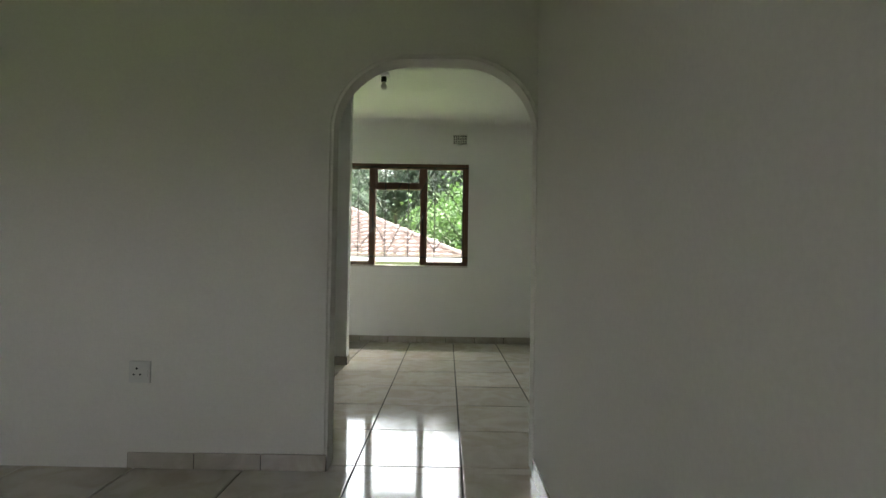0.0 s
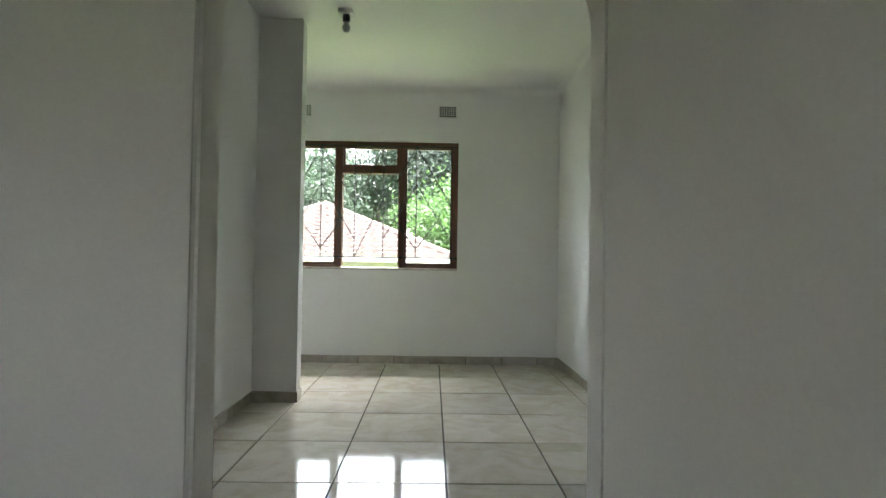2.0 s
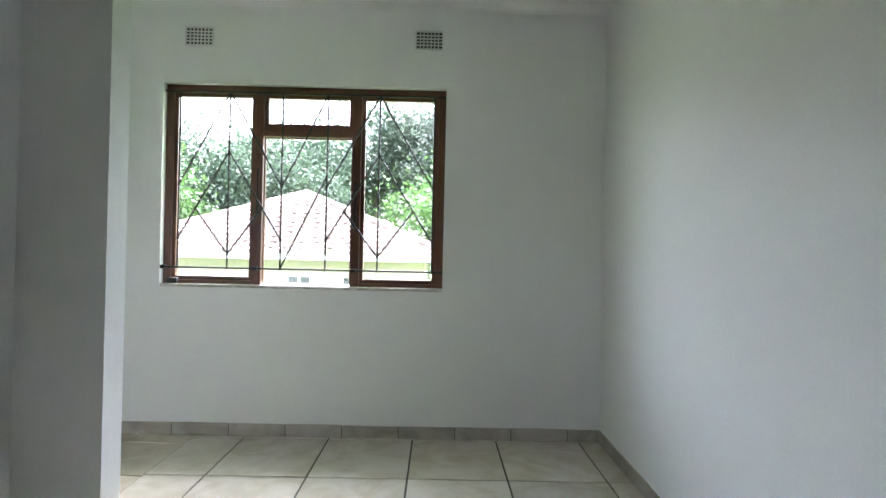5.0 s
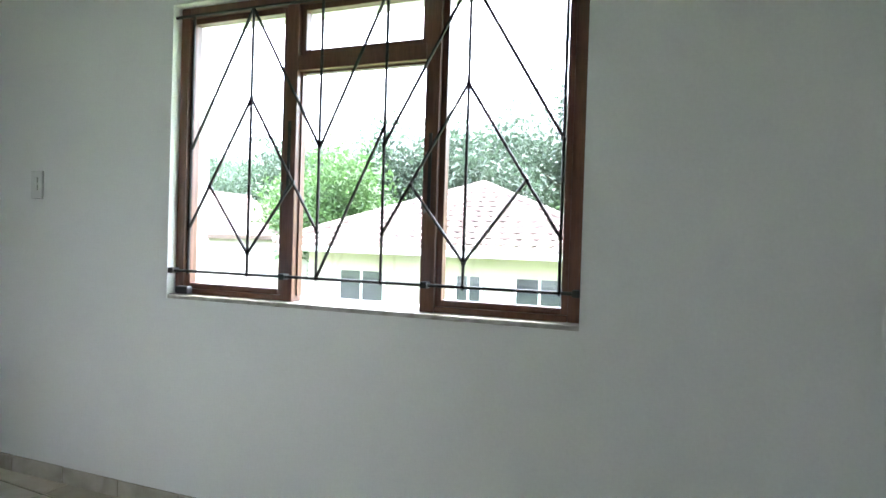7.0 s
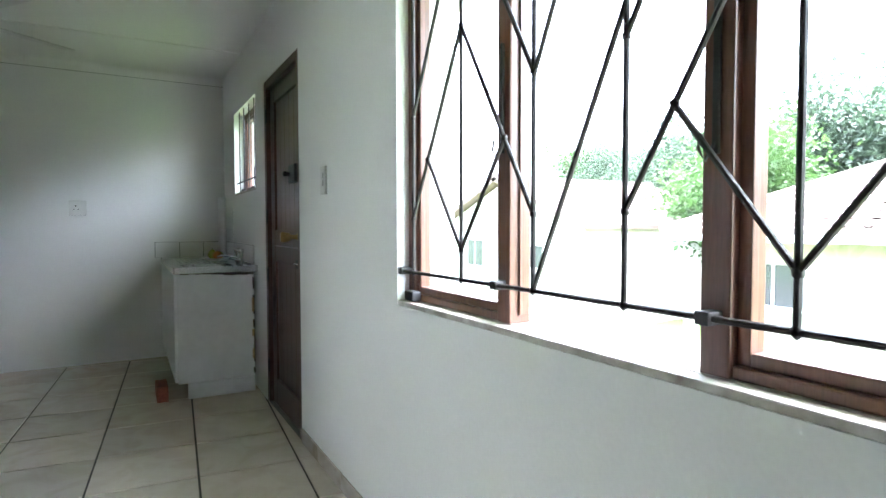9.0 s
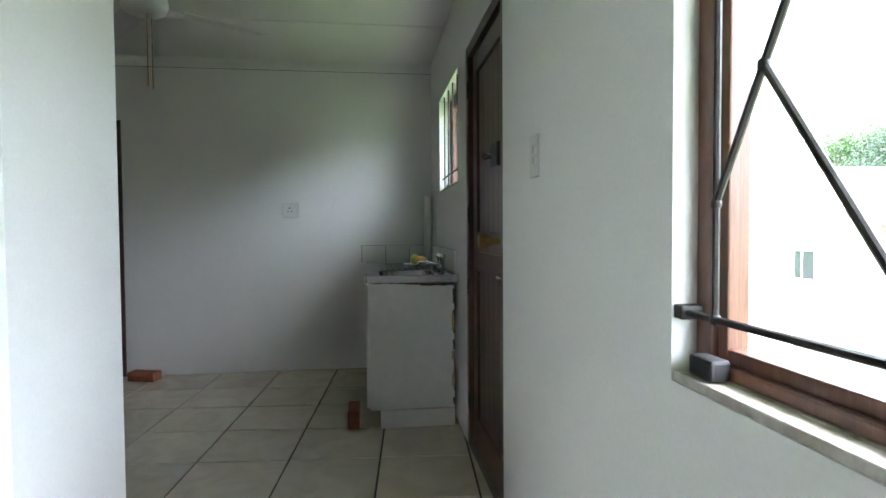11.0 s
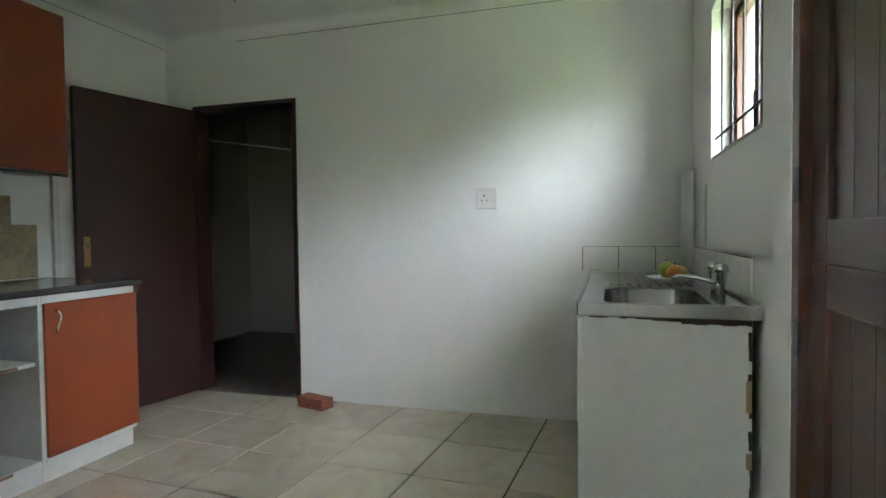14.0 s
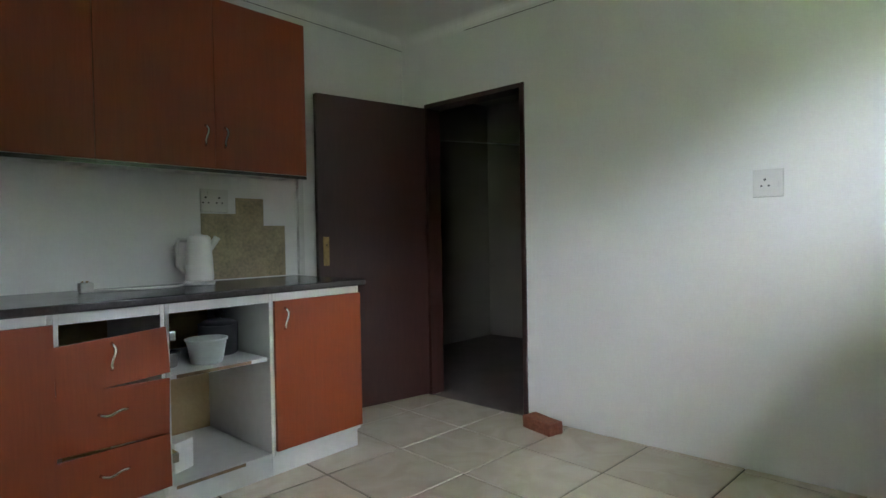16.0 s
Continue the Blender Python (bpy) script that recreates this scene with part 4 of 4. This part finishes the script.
dd = part("door", boxes((X_D + 0.002, X_E - 0.002, CF + 0.002, CF + 0.019, 0.125, 0.83), bevel=0.002), CHERRY, cd_, "cherry laminate door")
wavy_handle(dd, (X_E - 0.055, CF + 0.019, 0.745))
wt = new("worktop", mesh_of("worktop", boxes((CX1 - 0.03, X_E, CB - 0.008, CF + 0.03, 0.867, 0.900), bevel=0.008), WORKTOP))
tagged(wt, "dark grey laminate worktop on base cabinets", "worktop")

# upper cabinets
UX1, UF, UZ0, UZ1 = -4.185, 2.83, 1.472, 2.315
ux = UX1
for i, w in enumerate((0.53, 0.53, 0.40, 0.395)):
    u = thing("wall_cabinet", "cherry laminate wall cabinet above worktop", "cabinet", (0, 0, 0), group="kitchen wall cabinets")
    a, b = ux, ux + w
    part("body", boxes((a + 0.001, b - 0.001, KY + 0.004, UF - 0.02, UZ0, UZ1), bevel=0.001), WHITE_BOARD, u, "white cabinet body")
    d_ = part("door", boxes((a + 0.001, b - 0.001, UF - 0.019, UF, UZ0 + 0.002, UZ1), bevel=0.002), CHERRY, u, "cherry laminate door")
    wavy_handle(d_, ((b - 0.05) if i % 2 == 0 else (a + 0.05), UF, UZ0 + 0.16))
    part("light_pelmet", boxes((a + 0.001, b - 0.001, UF - 0.019, UF - 0.001, UZ0 - 0.018, UZ0 - 0.001), bevel=0.001), WORKTOP, u, "dark lower edge strip")
    ux = b

# patch of bare cement and double socket on the cabinet wall
patch = new("wall_patch", mesh_of("wall_patch", boxes((-4.21, -3.70, KY + 0.0005, KY + 0.004, 0.905, 1.20), (-4.07, -3.70, KY + 0.0005, KY + 0.004, 1.20, 1.265), (-4.07, -3.90, KY + 0.0005, KY + 0.004, 1.265, 1.355)), PATCH))
tagged(patch, "bare cement patch where wall tiles fell off", "wall patch", kind="structure")
wall_plate("wall_socket", "white double wall socket above worktop", (-3.775, KY, 1.335), 180, 0.155, 0.125, [(sx + dx, dz, r) for sx in (-0.038, 0.038) for dx, dz, r in SOCKET_HOLES], [(-0.03, 0.042, 0.02, 0.02), (0.035, 0.042, 0.02, 0.02)])

kettle = thing("kettle", "white plastic jug kettle on worktop", "kettle", (-3.60, 2.74, 0.900), 165)
part("body", turned([(0.062, 0.02), (0.068, 0.03), (0.064, 0.12), (0.058, 0.20), (0.055, 0.235), (0.04, 0.245), (0.01, 0.25)], 28), SOCKET_WHITE, kettle, smooth=True)
part("base", turned([(0.072, 0.0), (0.074, 0.008), (0.07, 0.018)], 28), SOCKET_WHITE, kettle, smooth=True)
part("handle", tube([(-0.05, 0, 0.22), (-0.09, 0, 0.225), (-0.105, 0, 0.19), (-0.10, 0, 0.10), (-0.065, 0, 0.06)], 0.012, 10), SOCKET_WHITE, kettle, smooth=True)
part("spout", tube([(0.045, 0, 0.17), (0.07, 0, 0.205), (0.088, 0, 0.235)], 0.016, 10), SOCKET_WHITE, kettle, smooth=True)
cord = new("power_cord", mesh_of("power_cord", tube([(-3.53, 2.75, 0.908), (-3.46, 2.82, 0.906), (-3.33, 2.82, 0.906), (-3.20, 2.78, 0.906), (-3.13, 2.75, 0.907), (-3.10, 2.74, 0.93)], 0.005), SOCKET_WHITE, True))
tagged(cord, "white kettle cord lying on worktop", "cord")
plug = thing("plug", "grey white mains plug lying on worktop", "plug", (-3.10, 2.74, 0.900))
part("body", boxes((-0.028, 0.028, -0.025, 0.025, 0.0, 0.045), bevel=0.01), SOCKET_WHITE, plug)
for dx, dy in ((-0.01, -0.01), (0.01, -0.01), (0, 0.012)):
    part("pin", rod(bmesh.new(), (dx, dy, 0.044), (dx, dy, 0.050), 0.004), BRASS, plug)

# bowls and pots in the open cabinet
PALE = surface("pale_green_plastic", (0.45, 0.50, 0.46), rough=0.35, vary=0.08)


def bowl(label, where, r, h, material, lid=False):
    b = thing("bowl", label, "bowl", where)
    part("body", turned([(r * 0.72, 0.0), (r * 0.78, 0.005), (r * 0.97, h * 0.9), (r * 1.04, h * 0.93), (r * 1.04, h), (r * 0.94, h), (r * 0.74, 0.012), (0.001, 0.01)], 28), material, b, smooth=True)


bowl("pale plastic mixing bowl on cabinet shelf", (-3.49, 3.03, 0.568), 0.088, 0.11, PALE)
bowl("small steel bowl on cabinet shelf", (-3.335, 2.98, 0.568), 0.055, 0.065, STEEL)
pot = thing("pot", "black cooking pot with lid on cabinet shelf", "pot", (-3.62, 2.88, 0.568))
part("body", turned([(0.08, 0.0), (0.09, 0.01), (0.092, 0.14), (0.088, 0.145)], 28), DARK_PLASTIC, pot, smooth=True)
part("lid", turned([(0.094, 0.146), (0.06, 0.165), (0.012, 0.172), (0.012, 0.185), (0.018, 0.19), (0.016, 0.2), (0.001, 0.202)], 28), DARK_PLASTIC, pot, smooth=True)
box_ = thing("carton", "small crumpled grey carton in cabinet", "carton", (-3.36, 3.02, 0.1185), 20)
part("body", boxes((-0.05, 0.05, -0.03, 0.03, 0.0, 0.13), bevel=0.004), WHITE_BOARD, box_)

# pipe boxing in the sink corner and trunking by the cabinets
pipe = new("waste_pipe", mesh_of("waste_pipe", rod(bmesh.new(), (-5.09, WALL_Y - 0.045, 0.901), (-5.09, WALL_Y - 0.045, 1.44), 0.033, 20), PLASTER, True))
tagged(pipe, "white painted pipe rising behind the sink", "pipe")
trunk_ = new("cable_trunking", mesh_of("cable_trunking", boxes((-4.33, -4.295, KY + 0.001, KY + 0.03, 0.901, 1.52), bevel=0.003), WHITE_BOARD))
tagged(trunk_, "white cable trunking on wall above worktop", "trunking")
for k, sx in enumerate((-3.1, -4.32)):
    solid("trim_ceiling_batten", boxes((sx - 0.02, sx + 0.02, KY, WALL_Y, KC - 0.006, KC - 0.0005), bevel=0.001), CEILING, "thin white cover strip on ceiling boards", "ceiling strip")

# ceiling fan
fan = thing("ceiling_fan", "white ceiling fan with pull cords", "ceiling fan", (-3.3, 4.52, KC))
part("rod", rod(bmesh.new(), (0, 0, -0.001), (0, 0, -0.23), 0.012), SOCKET_WHITE, fan)
part("motor", turned([(0.03, -0.36), (0.09, -0.345), (0.105, -0.31), (0.10, -0.27), (0.05, -0.24), (0.02, -0.225)], 28), SOCKET_WHITE, fan, smooth=True)
for k in range(4):
    bm = boxes((0.16, 0.60, -0.06, 0.06, -0.312, -0.306), bevel=0.002)
    box(bm, 0.09, 0.18, -0.02, 0.02, -0.316, -0.312)
    bmesh.ops.rotate(bm, verts=bm.verts, cent=(0, 0, -0.31), matrix=Matrix.Rotation(radians(10), 3, "X"))
    bmesh.ops.rotate(bm, verts=bm.verts, cent=(0, 0, 0), matrix=Matrix.Rotation(radians(38 + 90 * k), 3, "Z"))
    part("blade", bm, SOCKET_WHITE, fan)
for dx in (-0.03, 0.03):
    part("pull_cord", rod(bmesh.new(), (dx, 0.02, -0.34), (dx, 0.02, -0.70), 0.0025, 6), BRASS, fan)


# wash basin glimpsed through the passage doorway
basin = thing("wash_basin", "white ceramic pedestal wash basin in dark bathroom", "wash basin", (2.7, 4.95, 0))
part("pedestal", turned([(0.11, 0.0), (0.10, 0.05), (0.07, 0.2), (0.07, 0.5), (0.12, 0.6)], 20), SOCKET_WHITE, basin, smooth=True)
part("bowl", turned([(0.10, 0.58), (0.20, 0.66), (0.25, 0.72), (0.26, 0.75), (0.23, 0.75), (0.17, 0.68), (0.001, 0.65)], 28), SOCKET_WHITE, basin, smooth=True)

# back room: rail and a dark cabinet along the wall
rail = new("curtain_rail", mesh_of("curtain_rail", rod(bmesh.new(), (-7.499, 2.6, 2.02), (-7.499 + 2.1, 1.601, 2.02), 0.006), SOCKET_WHITE))
tagged(rail, "thin pale rail high in the dark back room", "rail", kind="structure")

# ---- outdoors ----
GRASS = surface("lawn_grass", (0.10, 0.15, 0.035), rough=0.9, vary=0.3, grain=30, stain=1.2, bump=0.6, dark=(0.05, 0.08, 0.02))
bm = bmesh.new()
ys = [-400, OUT_Y + 0.01, 9, 12, 16, 24, 40, 70, 120, 800]
zs = [-0.45, -0.45, -0.8, -1.25, -1.45, -1.2, 0.0, 2.5, 4, 5]
rows_ = []
for yy, zz in zip(ys, zs):
    rows_.append([bm.verts.new((xx, yy, zz)) for xx in (-800, -120, -60, -30, -12, 0, 12, 30, 60, 120, 800)])
for r0, r1 in zip(rows_, rows_[1:]):
    for k in range(len(r0) - 1):
        bm.faces.new((r0[k], r0[k + 1], r1[k + 1], r1[k]))
solid("ground", bm, GRASS, "green lawn sloping down to the neighbour", "ground")

ROOF = surface("faded_pink_concrete_tile", (0.20, 0.145, 0.125), rough=0.85, vary=0.12, grain=40, stain=2, bump=0.3, per_piece=0.08)
CREAM = surface("cream_house_paint", (0.36, 0.33, 0.26), rough=0.8, vary=0.06, grain=50, stain=1.2, bump=0.1)
DARKGLASS = surface("dark_house_window", (0.05, 0.055, 0.06), rough=0.1, vary=0.2, bump=0.0)


def hip_house(name, label, x0, x1, y0, y1, ground, eave, ridge_h, over=0.5):
    """A house with a hipped tile roof whose courses are real overlapping strips."""
    h = thing(name, label, "house", (0, 0, 0))
    part("wall", boxes((x0 + over, x1 - over, y0 + over, y1 - over, ground, eave + 0.02)), CREAM, h)
    w = (x1 - x0) / 2
    cx = (x0 + x1) / 2
    run = w * 0.82
    ra, rb = y0 + run, y1 - run
    n = 13
    bm = bmesh.new()
    for k in range(n):
        f0, f1 = k / n, (k + 1) / n
        for side in range(4):
            def pt(f, s, lift):
                z = eave + ridge_h * f + lift
                ax0, ax1 = x0 + w * f, x1 - w * f
                ay0, ay1 = y0 + run * f, y1 - run * f
                c = [(ax0, ay0), (ax1, ay0), (ax1, ay1), (ax0, ay1)]
                return Vector((*c[s % 4], z))
            a, b = pt(f0, side, 0.09), pt(f0, side + 1, 0.09)
            c, d = pt(f1, side + 1, 0.0), pt(f1, side, 0.0)
            length = (b - a).length
            m = max(1, int(length / 0.15))
            lo, hi, base = [], [], []
            for j in range(m + 1):
                u = j / m
                wave = 0.035 if j % 2 else 0.0
                lo.append(bm.verts.new(a.lerp(b, u) + Vector((0, 0, wave))))
                hi.append(bm.verts.new(d.lerp(c, u) + Vector((0, 0, wave))))
                base.append(bm.verts.new(a.lerp(b, u) - Vector((0, 0, 0.06))))
            for j in range(m):
                bm.faces.new((lo[j], lo[j + 1], hi[j + 1], hi[j]))
                bm.faces.new((base[j], base[j + 1], lo[j + 1], lo[j]))
    bmesh.ops.remove_doubles(bm, verts=bm.verts, dist=1e-4)
    roof = part("roof", bm, ROOF, h, "hipped pink concrete tile roof")
    part("soffit", boxes((x0 + 0.02, x1 - 0.02, y0 + 0.02, y1 - 0.02, eave - 0.02, eave + 0.0)), CREAM, h)
    part("fascia", boxes((x0, x1, y0 - 0.02, y0 + 0.015, eave - 0.09, eave + 0.02)), SOCKET_WHITE, h)
    for p, q in (((x0, y0), (cx, ra)), ((x1, y0), (cx, ra))):
        part("ridge_cap", rod(bmesh.new(), (*p, eave + 0.08), (*q, eave + ridge_h + 0.05), 0.07, 8), ROOF, roof)
    part("ridge_cap", rod(bmesh.new(), (cx, ra, eave + ridge_h + 0.05), (cx, max(ra + 0.1, rb), eave + ridge_h + 0.05), 0.08, 8), ROOF, roof)
    return h


def house_window(h, x, y, z, w, hh):
    v = part("window", boxes((x - w / 2, x + w / 2, y - 0.03, y + 0.01, z - hh / 2, z + hh / 2)), DARKGLASS, h, "dark window")
    part("frame", boxes((x - w / 2 - 0.04, x - w / 2, y - 0.05, y, z - hh / 2, z + hh / 2), (x + w / 2, x + w / 2 + 0.04, y - 0.05, y, z - hh / 2, z + hh / 2), (x - 0.02, x + 0.02, y - 0.05, y, z - hh / 2, z + hh / 2), (x - w / 2 - 0.06, x + w / 2 + 0.06, y - 0.08, y, z - hh / 2 - 0.06, z - hh / 2)), SOCKET_WHITE, v)


house = hip_house("house", "cream neighbouring house with hipped pink tile roof", -6.2, 0.6, 13.3, 23.0, -1.9, 1.03, 1.42)
for hx, hw in ((-4.5, 0.9), (-2.37, 0.43), (-1.1, 0.8)):
    house_window(house, hx, 13.8, 0.28, hw, 0.62)

# far white house with a gable beyond the fence
gable = thing("house", "pale white house with gabled roof beyond fence", "house", (-13.3, 15.0, 0))
bm = bmesh.new()
for yy in (0, 6):
    for p in ((-3.5, -2), (3.5, -2), (3.5, 1.15), (0, 2.45), (-3.5, 1.15)):
        bm.verts.new((p[0], yy, p[1]))
bm.verts.ensure_lookup_table()
v = bm.verts
bm.faces.new([v[i] for i in range(5)])
bm.faces.new([v[9 - i] for i in range(5)])
for i in range(5):
    j = (i + 1) % 5
    bm.faces.new((v[i], v[j], v[5 + j], v[5 + i]))
bmesh.ops.recalc_face_normals(bm, faces=bm.faces)
part("wall", bm, surface("pale_house_paint", (0.66, 0.63, 0.56), rough=0.8, vary=0.05), gable)
for s in (-1, 1):
    bm = bmesh.new()
    box(bm, -0.2, 4.0, -0.3, 6.3, 0, 0.12)
    bmesh.ops.rotate(bm, verts=bm.verts, cent=(0, 0, 0), matrix=Matrix.Rotation(math.atan2(1.3, 3.5), 3, "Y"))
    if s < 0:
        bmesh.ops.scale(bm, vec=(-1, 1, 1), verts=bm.verts)
        bmesh.ops.reverse_faces(bm, faces=bm.faces)
    bmesh.ops.translate(bm, verts=bm.verts, vec=(0, 0, 2.5))
    part("roof", bm, ROOF, gable)
house_window(gable, 1.6, 0.0, 0.35, 0.7, 0.6)
house_window(gable, -1.4, 0.0, 0.35, 0.9, 0.8)

# precast concrete fence
CONC = surface("pale_weathered_concrete", (0.42, 0.40, 0.36), rough=0.9, vary=0.15, grain=40, stain=2, bump=0.4)
fence = thing("fence", "pale precast concrete panel fence on lawn", "fence", (0, 11.2, 0))
for i in range(16):
    x = -16 + i * 1.5
    part("post", boxes((x - 0.06, x + 0.06, -0.06, 0.06, -1.4, 0.12), bevel=0.01), CONC, fence)
    for j in range(5):
        if x < -6.3:
            part("panel", boxes((x + 0.061, x + 1.439, -0.025, 0.025, -1.35 + j * 0.28, -1.35 + j * 0.28 + 0.268), bevel=0.008), CONC, fence)

# trees
# First and third leaf colours are greyed to paint in distant haze.
LEAF = [surface("hazed_leaf_a", (0.075, 0.115, 0.07), rough=0.6, vary=0.3, grain=8, stain=2, bump=0.0, per_piece=0.15), surface("leaf_b", (0.085, 0.17, 0.045), rough=0.6, vary=0.3, grain=8, stain=2, bump=0.0, per_piece=0.15), surface("hazed_leaf_c", (0.09, 0.115, 0.085), rough=0.6, vary=0.3, grain=8, stain=2, bump=0.0, per_piece=0.15)]
for m in LEAF:
    # thin leaves let some light through
    n, l = m.node_tree.nodes, m.node_tree.links
    b = n["Principled BSDF"]
    thin = n.new("ShaderNodeBsdfTranslucent")
    l.new(b.inputs["Base Color"].links[0].from_socket, thin.inputs["Color"])
    both = n.new("ShaderNodeMixShader")
    both.inputs["Fac"].default_value = 0.4
    l.new(b.outputs["BSDF"], both.inputs[1])
    l.new(thin.outputs["BSDF"], both.inputs[2])
    l.new(both.outputs["Shader"], n["Material Output"].inputs["Surface"])
BARK = surface("grey_bark", (0.16, 0.13, 0.10), rough=0.9, vary=0.25, grain=14, stain=3, bump=0.6)


def tree(label, where, height, spread, kind, seed, leaves=2600):
    rng = random.Random(seed)
    t = thing("tree", label, "tree", where)
    trunk = tube([(0, 0, -0.4), (0.05, 0, height * 0.2), (rng.uniform(-0.3, 0.3), 0.1, height * 0.5), (rng.uniform(-0.4, 0.4), 0, height * 0.8)], 0.05 * height ** 0.8 * 0.5, 8)
    limbs = []
    for k in range(7):
        a = rng.uniform(0, 6.28)
        z = height * rng.uniform(0.3, 0.65)
        e = Vector((math.cos(a) * spread * 0.7, math.sin(a) * spread * 0.7, z + height * rng.uniform(0.1, 0.25)))
        limbs.append(e)
        rod(trunk, (0, 0, z), e, 0.03 * height * 0.25, 6)
    part("trunk", trunk, BARK, t)
    clumps = [e + Vector((rng.uniform(-1, 1), rng.uniform(-1, 1), rng.uniform(-0.3, 0.8))) * spread * 0.35 for e in limbs for _ in range(3)]
    clumps += [Vector((rng.gauss(0, spread * 0.4), rng.gauss(0, spread * 0.4), height * rng.uniform(0.45, 0.98))) for _ in range(14)]
    verts, faces = [], []
    for _ in range(leaves * (5 if leaves > 4200 else 3)):
        c = rng.choice(clumps)
        r = spread * 0.30
        p = c + Vector((rng.gauss(0, r * 0.6), rng.gauss(0, r * 0.6), rng.gauss(0, r * 0.45)))
        s = rng.uniform(0.05, 0.125) * (0.55 + height * 0.09)
        q = Euler((rng.uniform(-1, 1), rng.uniform(-1, 1), rng.uniform(0, 6.28))).to_matrix()
        i = len(verts)
        for d in ((-s, 0, 0), (0, -s * 0.55, s * 0.12), (s, 0, -s * 0.1), (0, s * 0.55, s * 0.12)):
            verts.append(p + q @ Vector(d))
        faces.append((i, i + 1, i + 2, i + 3))
    me = bpy.data.meshes.new("crown")
    me.from_pydata([tuple(v) for v in verts], [], faces)
    me.materials.append(LEAF[kind])
    crown = new("crown", me)
    crown.parent = t


rng = random.Random(5)
tree("bright green bushy tree behind neighbouring house", (3.2, 21, -1.2), 5.2, 3.6, 1, 11, 6000)
tree("bright green bushy tree behind neighbouring house", (7.0, 24, -1.0), 6.5, 4.2, 1, 12, 6000)
tree("leafy green tree beside neighbouring house", (-9.5, 22, -1.2), 4.6, 3.2, 1, 13, 5000)
tree("leafy green tree behind neighbouring house", (-6.5, 27, -1.0), 6.5, 3.8, 0, 14, 5000)
tree("tall leafy tree behind neighbouring house", (0.5, 30, 0.5), 7.2, 4.2, 2, 15, 5000)
tree("leafy green tree behind neighbouring house", (-3.0, 33, 1), 7.0, 4.5, 0, 16, 5000)
tree("tall leafy tree behind neighbouring house", (6, 36, 1.5), 9.5, 4.8, 2, 17, 5000)
tree("leafy green tree far beyond the fence", (-15, 27, -0.5), 5.5, 4.0, 0, 18, 4500)
for k in range(16):
    x = -48 + k * 5.2
    tree("hazy green hillside tree", (x + rng.uniform(-2, 2), rng.uniform(42, 62), rng.uniform(0.0, 1.5)), rng.uniform(6, 9), rng.uniform(3.5, 5), k % 3, 30 + k, 4000)

# ---- tiles underfoot ----
tiled_floor("floor_dining", "beige polished tile floor with dark grout lines", TILE_LIVING, LEFT_X, 3.4, ARCH_Y0 - 0.0, WALL_Y, 0.223, 2.038, 0.508, 0.009, 0.5735)
tiled_floor("floor_living", "beige polished tile floor with dark grout lines", TILE_LIVING, ROOM_X, ARCH_R, ROOM_Y, ARCH_Y0 - 0.001, 0.223, 2.038, 0.508, 0.009, 0.5735)
turned_floor("floor_kitchen", "beige glazed kitchen tile floor with grout lines", TILE_KITCHEN, KX, LEFT_X - 0.001, KY, WALL_Y, -4.33, 3.83, 0.452, 0.462, 0.010, -4)
